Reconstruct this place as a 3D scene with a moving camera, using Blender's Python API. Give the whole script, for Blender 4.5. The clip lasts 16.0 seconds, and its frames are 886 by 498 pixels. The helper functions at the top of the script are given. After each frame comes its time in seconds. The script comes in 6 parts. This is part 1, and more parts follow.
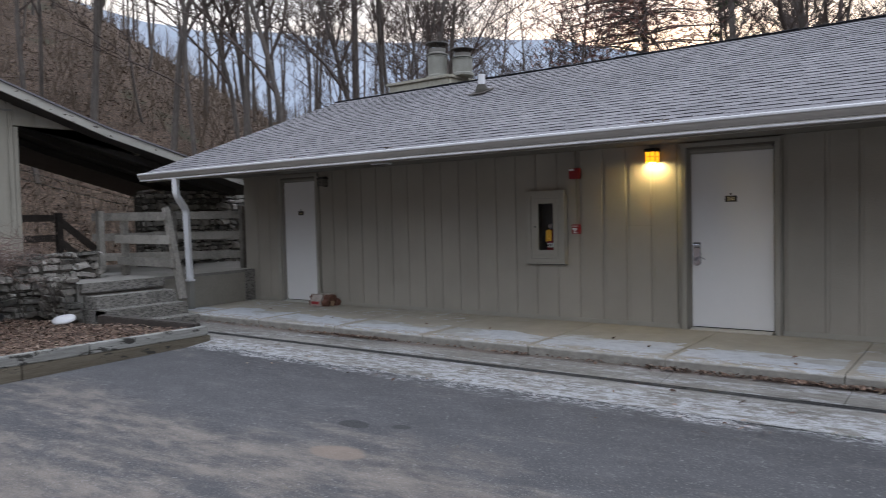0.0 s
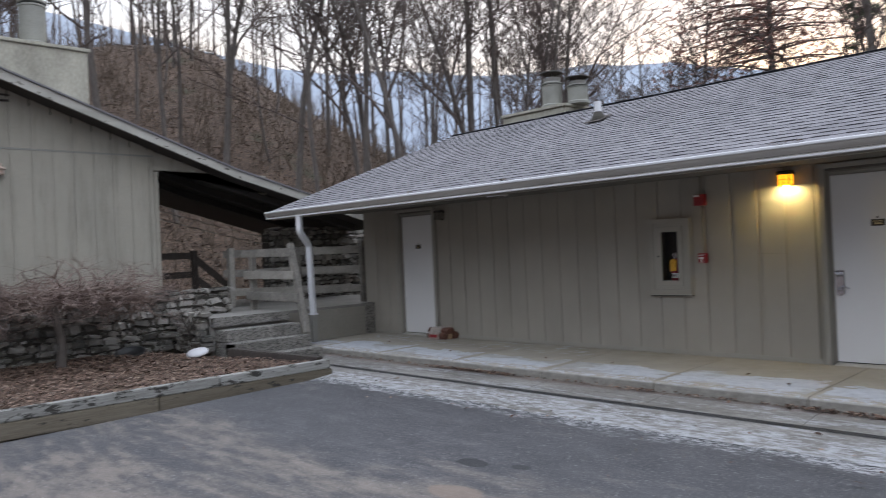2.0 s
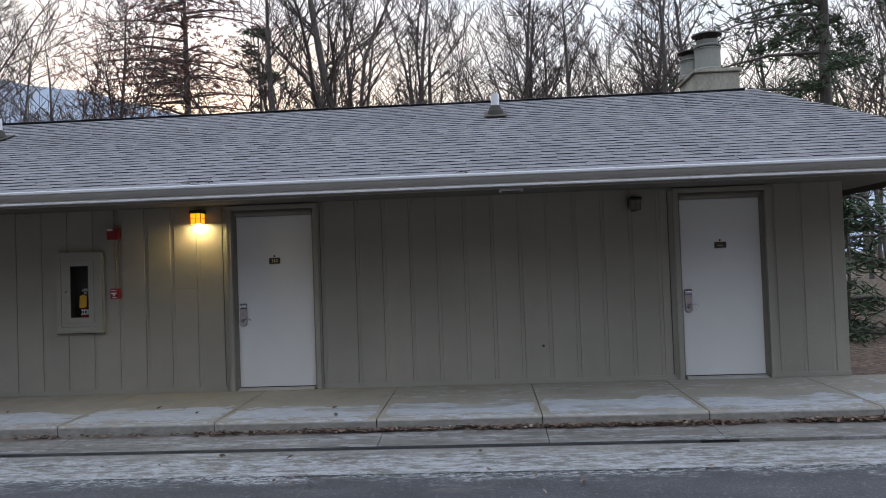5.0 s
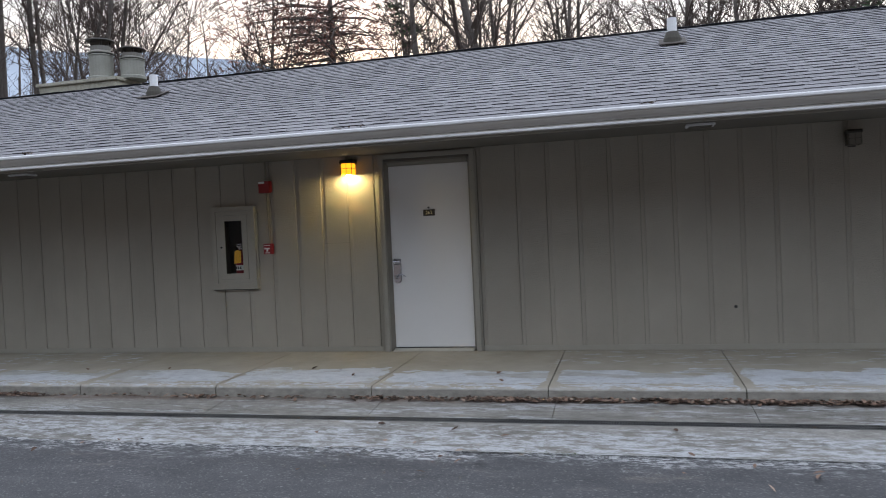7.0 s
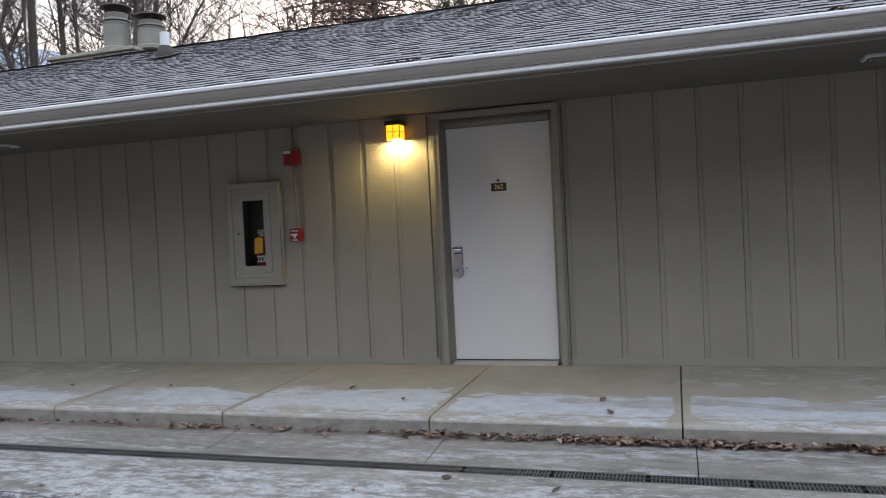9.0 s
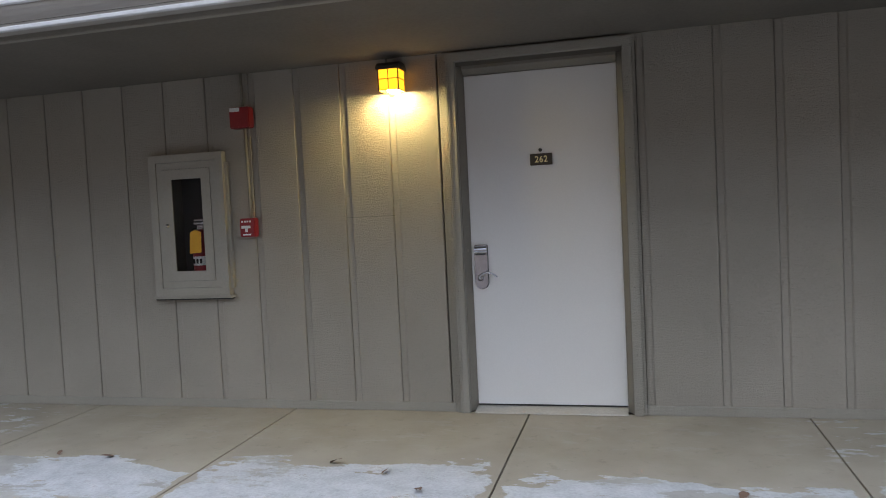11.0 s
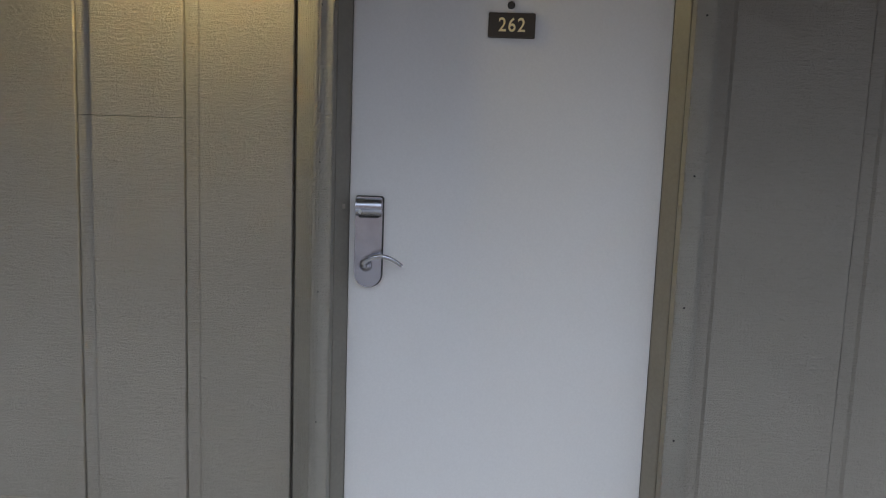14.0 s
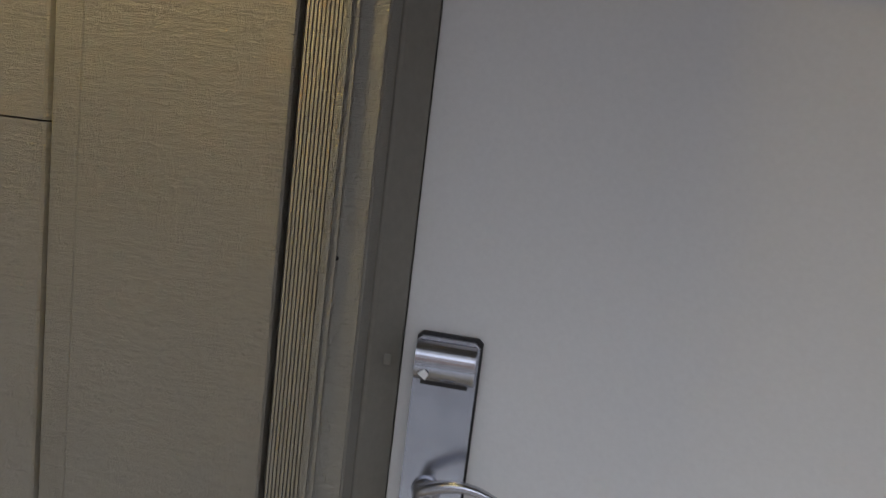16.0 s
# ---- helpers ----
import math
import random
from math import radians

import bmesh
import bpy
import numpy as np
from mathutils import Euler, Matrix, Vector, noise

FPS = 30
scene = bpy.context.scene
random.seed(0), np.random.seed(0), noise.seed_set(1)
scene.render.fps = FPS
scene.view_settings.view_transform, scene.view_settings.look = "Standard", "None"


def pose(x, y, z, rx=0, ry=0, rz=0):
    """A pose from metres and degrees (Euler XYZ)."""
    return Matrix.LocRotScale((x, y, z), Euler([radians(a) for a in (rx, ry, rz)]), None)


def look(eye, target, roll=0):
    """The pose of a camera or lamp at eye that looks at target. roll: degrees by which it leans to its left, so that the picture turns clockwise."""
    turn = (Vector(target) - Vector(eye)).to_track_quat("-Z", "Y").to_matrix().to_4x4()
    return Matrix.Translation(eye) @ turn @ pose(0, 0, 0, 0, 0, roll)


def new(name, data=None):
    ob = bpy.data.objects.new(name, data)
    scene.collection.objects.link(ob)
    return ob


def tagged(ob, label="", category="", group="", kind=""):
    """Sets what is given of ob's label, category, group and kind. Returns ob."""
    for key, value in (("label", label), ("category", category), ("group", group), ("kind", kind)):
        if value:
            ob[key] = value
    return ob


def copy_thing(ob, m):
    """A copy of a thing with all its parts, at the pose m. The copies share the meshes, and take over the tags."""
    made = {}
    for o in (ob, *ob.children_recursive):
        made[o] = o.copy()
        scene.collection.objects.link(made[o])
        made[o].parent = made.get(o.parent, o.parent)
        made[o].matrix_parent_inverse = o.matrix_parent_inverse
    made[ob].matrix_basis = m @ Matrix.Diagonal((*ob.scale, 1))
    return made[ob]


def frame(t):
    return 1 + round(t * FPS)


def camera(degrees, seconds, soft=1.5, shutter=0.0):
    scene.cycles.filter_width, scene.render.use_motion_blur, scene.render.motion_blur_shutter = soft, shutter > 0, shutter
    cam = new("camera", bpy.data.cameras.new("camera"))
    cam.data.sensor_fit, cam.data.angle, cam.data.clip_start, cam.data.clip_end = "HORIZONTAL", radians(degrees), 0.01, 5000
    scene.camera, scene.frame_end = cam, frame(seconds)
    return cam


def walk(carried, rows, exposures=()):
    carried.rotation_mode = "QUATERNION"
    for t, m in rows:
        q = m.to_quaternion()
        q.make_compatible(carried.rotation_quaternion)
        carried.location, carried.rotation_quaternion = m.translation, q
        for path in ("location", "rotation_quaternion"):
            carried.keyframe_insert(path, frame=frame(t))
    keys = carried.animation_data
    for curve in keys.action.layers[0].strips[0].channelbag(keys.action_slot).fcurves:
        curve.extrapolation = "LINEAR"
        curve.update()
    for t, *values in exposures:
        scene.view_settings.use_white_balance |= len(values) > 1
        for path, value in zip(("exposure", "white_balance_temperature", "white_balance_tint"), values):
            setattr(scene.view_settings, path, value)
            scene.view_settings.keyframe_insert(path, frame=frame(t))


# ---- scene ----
cam = camera(61.1, 16.0, 0.95, 0.3)
PATH = [
    (0, (2.529, -8.772, 1.386), (1.325, -7.176, 1.303), -1.4),
    (0.5, (2.463, -8.673, 1.409), (1.075, -7.235, 1.334), -1.4),
    (1, (2.422, -8.611, 1.423), (0.904, -7.31, 1.362), -1.5),
    (1.5, (2.414, -8.6, 1.426), (0.858, -7.344, 1.393), -1.9),
    (2, (2.466, -8.678, 1.408), (1.029, -7.286, 1.417), -2.5),
    (2.5, (2.559, -8.818, 1.375), (1.435, -7.164, 1.425), -2.4),
    (3, (2.578, -8.849, 1.369), (1.862, -6.983, 1.451), -2.6),
    (3.2, (2.565, -8.821, 1.366), (2.016, -6.9, 1.455), -2.5),
    (3.5, (2.567, -8.834, 1.372), (2.272, -6.858, 1.465), -2.5),
    (3.7, (2.558, -8.82, 1.376), (2.421, -6.827, 1.47), -2.5),
    (5.8, (2.392, -8.614, 1.352), (2.28, -6.617, 1.36), -2.0),
    (6, (2.321, -8.494, 1.333), (2.101, -6.506, 1.331), -2.1),
    (6.5, (2.275, -8.224, 1.333), (1.865, -6.267, 1.291), -2.4),
    (7, (2.142, -7.952, 1.327), (1.657, -6.013, 1.276), -2.6),
    (7.5, (1.985, -7.594, 1.269), (1.411, -5.679, 1.22), -2.4),
    (8, (1.825, -7.172, 1.21), (1.174, -5.281, 1.15), -2.5),
    (8.5, (1.627, -6.699, 1.194), (0.975, -4.809, 1.123), -2.6),
    (9, (1.44, -6.259, 1.167), (0.845, -4.35, 1.12), -2.8),
    (9.2, (1.372, -6.069, 1.164), (0.812, -4.15, 1.124), -2.8),
    (11.3, (0.393, -4.262, 1.226), (-0.106, -2.329, 1.111), -2.8),
    (11.5, (0.305, -4.134, 1.223), (-0.208, -2.205, 1.089), -2.3),
    (12, (0.153, -3.746, 1.126), (-0.352, -1.817, 0.974), -0.8),
    (12.5, (-0.016, -3.341, 1.116), (-0.371, -1.378, 0.972), 0.1),
    (13, (-0.123, -2.939, 1.156), (-0.331, -0.959, 0.974), 0.4),
    (13.5, (-0.092, -2.542, 1.141), (-0.206, -0.555, 0.948), 0.9),
    (14, (-0.078, -2.145, 1.16), (-0.163, -0.164, 0.905), 2.1),
    (14.5, (-0.022, -1.797, 1.161), (-0.127, 0.183, 0.899), 3.2),
    (15, (-0.023, -1.46, 1.204), (-0.168, 0.51, 0.896), 4.7),
    (15.5, (-0.169, -1.11, 1.286), (-0.389, 0.847, 0.937), 6.5),
    (16, (-0.285, -0.861, 1.281), (-0.566, 1.094, 0.966), 6.9),
]
walk(cam, [(t, look(eye, target, roll)) for t, eye, target, roll in PATH],
     exposures=[(0.0, 0.38, 6600, 10), (1.5, 0.43, 6600, 10), (2.0, 0.52, 6550, 10), (2.5, 0.36, 6350, 8), (3.0, -0.16, 6250, 8), (3.5, -0.24, 6250, 8), (6.0, 0.36, 6350, 8),
                (7.0, 0.42, 6500, 8), (9.0, 0.64, 6560, 9), (12.0, 0.98, 6500, 9), (13.0, 0.90, 6600, 9), (13.7, 0.97, 6350, 9), (14.5, 1.09, 6150, 9), (15.2, 1.10, 6350, 10), (16.0, 0.97, 6700, 10)])

# ---- world and large lights ----
SUN_AZ = radians(20)          # the afterglow lies this far to the left of +y
world = bpy.data.worlds.new("dusk_sky")
scene.world = world
world.use_nodes = True
wn, wl = world.node_tree.nodes, world.node_tree.links
wn.clear()
w_out = wn.new("ShaderNodeOutputWorld")
w_bg = wn.new("ShaderNodeBackground")
w_bg2 = wn.new("ShaderNodeBackground")
w_add = wn.new("ShaderNodeAddShader")
sky = wn.new("ShaderNodeTexSky")
sky.sky_type = "NISHITA"
sky.sun_disc = False
sky.sun_elevation = radians(3)
sky.sun_rotation = -SUN_AZ
wl.new(sky.outputs[0], w_bg.inputs[0])
w_bg.inputs[1].default_value = 0.08
tc = wn.new("ShaderNodeTexCoord")
sep = wn.new("ShaderNodeSeparateXYZ")
wl.new(tc.outputs["Generated"], sep.inputs[0])
ramp = wn.new("ShaderNodeValToRGB")
ramp.color_ramp.elements[0].position = 0.0
ramp.color_ramp.elements[0].color = (0.98, 0.62, 0.38, 1)
ramp.color_ramp.elements[1].position = 1.0
ramp.color_ramp.elements[1].color = (1.55, 1.68, 1.98, 1)
for p, c in ((0.10, (1.02, 0.72, 0.48, 1)), (0.19, (1.02, 0.91, 0.86, 1)), (0.32, (0.82, 0.84, 0.94, 1)), (0.46, (0.82, 0.87, 1.02, 1)), (0.62, (1.40, 1.50, 1.76, 1))):
    e = ramp.color_ramp.elements.new(p)
    e.color = c
mapn = wn.new("ShaderNodeMapping")
mapn.inputs["Scale"].default_value = (1.6, 1.6, 7.0)
wl.new(tc.outputs["Generated"], mapn.inputs[0])
cloud = wn.new("ShaderNodeTexNoise")
cloud.inputs["Scale"].default_value = 2.2
cloud.inputs["Detail"].default_value = 5
wl.new(mapn.outputs[0], cloud.inputs["Vector"])
jit = wn.new("ShaderNodeMath")
jit.operation = "MULTIPLY_ADD"
jit.inputs[1].default_value = 0.34
wl.new(cloud.outputs[0], jit.inputs[0])
lift = wn.new("ShaderNodeMath")
lift.operation = "SUBTRACT"
wl.new(sep.outputs[2], lift.inputs[0])
lift.inputs[1].default_value = 0.17
wl.new(lift.outputs[0], jit.inputs[2])
wl.new(jit.outputs[0], ramp.inputs[0])
wl.new(ramp.outputs[0], w_bg2.inputs[0])
w_bg2.inputs[1].default_value = 0.92
wl.new(w_bg.outputs[0], w_add.inputs[0])
wl.new(w_bg2.outputs[0], w_add.inputs[1])
wl.new(w_add.outputs[0], w_out.inputs[0])

sun_data = bpy.data.lights.new("sun", "SUN")
sun_data.energy = 0.5
sun_data.angle = radians(25)
sun_data.color = (1.0, 0.9, 0.8)
sun = new("sun", sun_data)
sun.matrix_world = look((-20 * math.sin(SUN_AZ), 20 * math.cos(SUN_AZ), 8), (0, 0, 0))


# ---- materials ----
def mat(name, color, rough=0.8, metal=0.0):
    m = bpy.data.materials.new(name)
    m.use_nodes = True
    b = m.node_tree.nodes["Principled BSDF"]
    b.inputs["Base Color"].default_value = (*color, 1)
    b.inputs["Roughness"].default_value = rough
    b.inputs["Metallic"].default_value = metal
    return m


class Nodes:
    """Short hands for building a node material."""
    def __init__(self, name, rough=0.8, metal=0.0):
        self.m = mat(name, (0.5, 0.5, 0.5), rough, metal)
        self.t = self.m.node_tree
        self.b = self.t.nodes["Principled BSDF"]
        self.tex = self.t.nodes.new("ShaderNodeTexCoord")

    def put(self, a, b):
        if isinstance(a, (int, float)):
            b.default_value = a
        elif isinstance(a, tuple):
            b.default_value = (*a, 1) if len(a) == 3 and b.type == "RGBA" else a
        else:
            self.t.links.new(a, b)

    def pos(self, scale=(1, 1, 1), kind="Object"):
        n = self.t.nodes.new("ShaderNodeMapping")
        n.inputs["Scale"].default_value = scale
        if kind == "World":
            g = self.t.nodes.new("ShaderNodeNewGeometry")
            self.put(g.outputs["Position"], n.inputs[0])
        else:
            self.put(self.tex.outputs[kind], n.inputs[0])
        return n.outputs[0]

    def noise(self, scale, detail=4, vec=None, rough=0.55):
        n = self.t.nodes.new("ShaderNodeTexNoise")
        n.inputs["Scale"].default_value = scale
        n.inputs["Detail"].default_value = detail
        n.inputs["Roughness"].default_value = rough
        self.put(vec if vec is not None else self.pos(kind="World"), n.inputs["Vector"])
        return n.outputs[0]

    def voronoi(self, scale, vec=None, out="Distance", feature="F1"):
        n = self.t.nodes.new("ShaderNodeTexVoronoi")
        n.feature = feature
        n.inputs["Scale"].default_value = scale
        self.put(vec if vec is not None else self.pos(kind="World"), n.inputs["Vector"])
        return n.outputs[out]

    def ramp(self, fac, stops):
        n = self.t.nodes.new("ShaderNodeValToRGB")
        el = n.color_ramp.elements
        el[0].position, el[0].color = stops[0][0], (*stops[0][1], 1)
        el[1].position, el[1].color = stops[-1][0], (*stops[-1][1], 1)
        for p, c in stops[1:-1]:
            el.new(p).color = (*c, 1)
        self.put(fac, n.inputs[0])
        return n.outputs[0]

    def math(self, op, a, b=0.0, c=0.0):
        n = self.t.nodes.new("ShaderNodeMath")
        n.operation = op
        for v, i in zip((a, b, c), n.inputs):
            self.put(v, i)
        return n.outputs[0]

    def step(self, v, lo, hi):
        n = self.t.nodes.new("ShaderNodeMapRange")
        n.interpolation_type = "SMOOTHSTEP"
        self.put(v, n.inputs[0])
        n.inputs[1].default_value, n.inputs[2].default_value = lo, hi
        return n.outputs[0]

    def mix(self, fac, a, b, kind="MIX"):
        n = self.t.nodes.new("ShaderNodeMix")
        n.data_type = "RGBA"
        n.blend_type = kind
        self.put(fac, n.inputs[0])
        self.put(a, n.inputs[6])
        self.put(b, n.inputs[7])
        return n.outputs[2]

    def axis(self, k, kind="World"):
        n = self.t.nodes.new("ShaderNodeSeparateXYZ")
        self.put(self.pos(kind=kind), n.inputs[0])
        return n.outputs[k]

    def rand(self):
        return self.t.nodes.new("ShaderNodeObjectInfo").outputs["Random"]

    def island(self):
        return self.t.nodes.new("ShaderNodeNewGeometry").outputs["Random Per Island"]

    def color(self, c):
        self.put(c, self.b.inputs["Base Color"])

    def rough(self, c):
        self.put(c, self.b.inputs["Roughness"])

    def bump(self, h, strength=0.3, dist=0.01):
        n = self.t.nodes.new("ShaderNodeBump")
        n.inputs["Strength"].default_value = strength
        n.inputs["Distance"].default_value = dist
        self.put(h, n.inputs["Height"])
        self.put(n.outputs[0], self.b.inputs["Normal"])


def mottled(name, dark, light, scale=3.0, fine=60.0, rough=0.8, bump=0.2, dist=0.004, var=0.0, stretch=(1, 1, 1)):
    n = Nodes(name, rough)
    v = n.pos(stretch, "World")
    f = n.math("MULTIPLY_ADD", n.noise(fine, 3, v), 0.45, n.math("MULTIPLY", n.noise(scale, 5, v), 0.55))
    if var:
        f = n.math("ADD", f, n.math("MULTIPLY_ADD", n.rand(), var, -0.5 * var))
    n.color(n.ramp(f, [(0.3, dark), (0.7, light)]))
    n.bump(n.noise(fine, 4, v), bump, dist)
    return n.m


def siding_material(name, base, streak=0.0):
    n = Nodes(name, 0.72)
    saw = n.noise(7, 8, n.pos((2.2, 1, 22), "World"), 0.80)
    rag = n.noise(62, 7, n.pos((1, 1, 1.7), "World"), 0.72)
    blot = n.noise(1.3, 5)
    pit = n.noise(75, 4)
    f = n.math("ADD", n.math("MULTIPLY", saw, 0.30), n.math("ADD", n.math("MULTIPLY", rag, 0.20), n.math("MULTIPLY", blot, 0.50)))
    f = n.math("ADD", f, n.math("MULTIPLY_ADD", n.rand(), 0.10, -0.05))
    d = tuple(c * 0.84 for c in base)
    l = tuple(c * 1.14 for c in base)
    col = n.ramp(f, [(0.3, d), (0.72, l)])
    if streak:
        run = n.step(n.noise(1.6, 7, n.pos((3.2, 3.2, 0.35), "World"), 0.7), 0.48, 0.70)
        col = n.mix(n.math("MULTIPLY", run, streak), col, tuple(c * 0.55 for c in base))
    n.color(col)
    chip = n.math("MULTIPLY", n.step(n.noise(70, 4, n.pos((1.5, 1, 0.7), "World"), 0.65), 0.52, 0.60), n.step(n.noise(3.2, 4), 0.40, 0.58))
    relief = n.math("ADD", n.math("MULTIPLY", saw, 0.42), n.math("MULTIPLY", rag, 0.45))
    n.bump(n.math("ADD", relief, n.math("ADD", n.math("MULTIPLY", pit, 0.15), n.math("MULTIPLY", chip, 0.10))), 1.0, 0.013)
    return n.m


M_SIDING = siding_material("olive_grey_rough_sawn_siding", (0.318, 0.293, 0.250))
M_SIDING_PALE = siding_material("pale_sage_siding", (0.318, 0.300, 0.250), 0.6)
M_TRIM = siding_material("olive_grey_painted_trim", (0.315, 0.298, 0.258))
M_DARKGAP = mat("groove_shadow_wood", (0.06, 0.055, 0.046), 0.9)
M_FRAME = mottled("bronze_painted_steel_frame", (0.165, 0.152, 0.128), (0.21, 0.195, 0.165), 4, 90, 0.42, 0.05, 0.001)
M_DOOR = mottled("off_white_painted_steel_door", (0.635, 0.63, 0.62), (0.70, 0.695, 0.685), 1.1, 160, 0.5, 0.04, 0.0006)
M_SOFFIT = mottled("soffit_boards", (0.115, 0.105, 0.088), (0.165, 0.150, 0.128), 2, 40, 0.85, 0.1)
M_GUTTER = mottled("cream_aluminium_gutter", (0.32, 0.30, 0.272), (0.41, 0.388, 0.358), 1.5, 40, 0.55, 0.05, 0.001, stretch=(0.3, 1, 3))
M_WHITE_METAL = mottled("white_painted_aluminium", (0.62, 0.63, 0.65), (0.74, 0.75, 0.77), 2.5, 60, 0.45, 0.05, 0.001)
M_LIP = mottled("chalky_white_gutter_lip", (0.52, 0.52, 0.53), (0.64, 0.645, 0.66), 2.0, 60, 0.6, 0.05, 0.001)
M_GREYPAINT = mottled("grey_painted_metal", (0.20, 0.20, 0.18), (0.26, 0.25, 0.23), 3, 80, 0.5, 0.05, 0.001)
M_CABINET = mottled("olive_painted_wood_box", (0.27, 0.252, 0.215), (0.325, 0.305, 0.262), 3, 70, 0.6, 0.1, 0.001)
M_CHROME = mottled("brushed_steel", (0.40, 0.41, 0.46), (0.60, 0.61, 0.66), 22, 200, 0.22, 0.03, 0.0004)
M_CHROME.node_tree.nodes["Principled BSDF"].inputs["Metallic"].default_value = 1.0
M_BLACK = mat("black_plastic", (0.012, 0.012, 0.012), 0.5)
M_RIDGE = mat("matt_black_ridge_felt", (0.012, 0.012, 0.014), 1.0)
M_RIDGE.node_tree.nodes["Principled BSDF"].inputs["Specular IOR Level"].default_value = 0.05
M_GROOVE = mat("painted_groove", (0.135, 0.125, 0.105), 0.9)
M_DARKMETAL = mottled("dark_bronze_metal", (0.018, 0.015, 0.012), (0.035, 0.03, 0.024), 6, 90, 0.5, 0.05, 0.001)
M_GOLD = mat("brass_coloured_numerals", (0.80, 0.68, 0.36), 0.4, 0.2)
M_BROWNPLATE = mat("dark_brown_plate", (0.035, 0.026, 0.016), 0.45)
M_RED = mottled("red_painted_metal", (0.20, 0.010, 0.014), (0.28, 0.016, 0.021), 4, 80, 0.4, 0.03, 0.0005)
M_WHITE = mat("white_plastic", (0.75, 0.75, 0.74), 0.5)
M_YELLOW = mat("yellow_paper_tag", (0.95, 0.50, 0.05), 0.7)
M_CONDUIT = mottled("painted_conduit", (0.20, 0.185, 0.15), (0.25, 0.23, 0.19), 5, 60, 0.5)
M_CHIMNEY = mottled("weathered_stucco", (0.22, 0.21, 0.17), (0.50, 0.48, 0.395), 2.2, 30, 0.9, 0.3, 0.005, stretch=(1, 1, 0.5))
M_FLUE = mottled("grey_green_clay_flue", (0.21, 0.21, 0.185), (0.33, 0.33, 0.29), 3, 50, 0.75, 0.2)
M_VENT = mottled("white_plastic_pipe", (0.62, 0.63, 0.65), (0.75, 0.76, 0.78), 4, 60, 0.4, 0.03)
M_BARK = mottled("grey_brown_bark", (0.060, 0.051, 0.045), (0.165, 0.145, 0.13), 3, 24, 0.95, 0.6, 0.02, stretch=(1, 1, 0.25))
M_TWIG = mottled("fine_dark_twigs", (0.060, 0.047, 0.042), (0.135, 0.107, 0.096), 1, 12, 0.95, 0.1)
M_SHRUBTWIG = mottled("reddish_brown_shrub_twigs", (0.055, 0.034, 0.029), (0.30, 0.225, 0.19), 2, 22, 0.9, 0.1)
M_BRUSH = mottled("dry_brown_brush", (0.060, 0.045, 0.033), (0.19, 0.145, 0.108), 1.2, 10, 0.95, 0.1)
M_NEEDLE = mottled("pine_needles", (0.038, 0.060, 0.034), (0.095, 0.13, 0.07), 1.2, 9, 0.8, 0.1)
M_RUSTLEAF = mottled("clinging_russet_leaves", (0.21, 0.11, 0.09), (0.38, 0.21, 0.175), 1.0, 9, 0.9, 0.1)
M_OLDWOOD = mottled("silvered_timber", (0.120, 0.112, 0.098), (0.325, 0.306, 0.270), 4, 30, 0.9, 0.4, 0.004, var=0.25)
M_DARKWOOD = mottled("dark_stained_timber", (0.03, 0.024, 0.02), (0.07, 0.058, 0.05), 4, 30, 0.85, 0.3, 0.004, var=0.15)
# near-black: the shade under the roofs is deepened in this colour
M_SHADE_BOARDS = mottled("shade_darkened_boards", (0.030, 0.027, 0.025), (0.050, 0.046, 0.042), 3, 25, 0.9, 0.2)
M_GRASS = mottled("moss_and_grass", (0.03, 0.05, 0.015), (0.08, 0.11, 0.035), 8, 60, 0.9, 0.2)
M_PAPER = mottled("printed_firewood_wrap", (0.20, 0.165, 0.14), (0.46, 0.41, 0.37), 8, 40, 0.5, 0.1)
M_REDWRAP = mottled("reddish_brown_split_log", (0.06, 0.028, 0.020), (0.17, 0.075, 0.05), 9, 60, 0.8, 0.3)
M_ENDGRAIN = mottled("pale_split_wood", (0.30, 0.20, 0.12), (0.48, 0.35, 0.23), 9, 60, 0.85, 0.3)


def leaf_material():
    n = Nodes("dry_brown_leaves", 0.85)
    n.color(n.ramp(n.island(), [(0.0, (0.034, 0.021, 0.015)), (0.5, (0.120, 0.072, 0.051)), (0.85, (0.21, 0.137, 0.100)), (1.0, (0.30, 0.235, 0.185))]))
    return n.m


M_LEAF = leaf_material()


def hill_leaf_material():
    n = Nodes("damp_hillside_leaves", 0.9)
    n.color(n.ramp(n.island(), [(0.0, (0.020, 0.013, 0.009)), (0.5, (0.075, 0.046, 0.030)), (0.85, (0.140, 0.092, 0.062)), (1.0, (0.22, 0.17, 0.13))]))
    return n.m


M_HILL_LEAF = hill_leaf_material()


def litter_material():
    n = Nodes("leaf_litter_ground", 0.95)
    v = n.voronoi(17, out="Color")
    s = n.t.nodes.new("ShaderNodeSeparateColor")
    n.put(v, s.inputs[0])
    f = n.math("ADD", n.math("MULTIPLY", s.outputs[0], 0.6), n.math("MULTIPLY", n.noise(0.5, 5), 0.5))
    col = n.ramp(f, [(0.2, (0.022, 0.015, 0.010)), (0.5, (0.078, 0.050, 0.034)), (0.8, (0.150, 0.100, 0.068)), (1.0, (0.20, 0.15, 0.11))])
    n.color(n.mix(n.step(n.noise(0.35, 4), 0.58, 0.72), col, (0.05, 0.055, 0.03)))
    n.bump(v, 0.6, 0.03)
    return n.m


M_LITTER = litter_material()


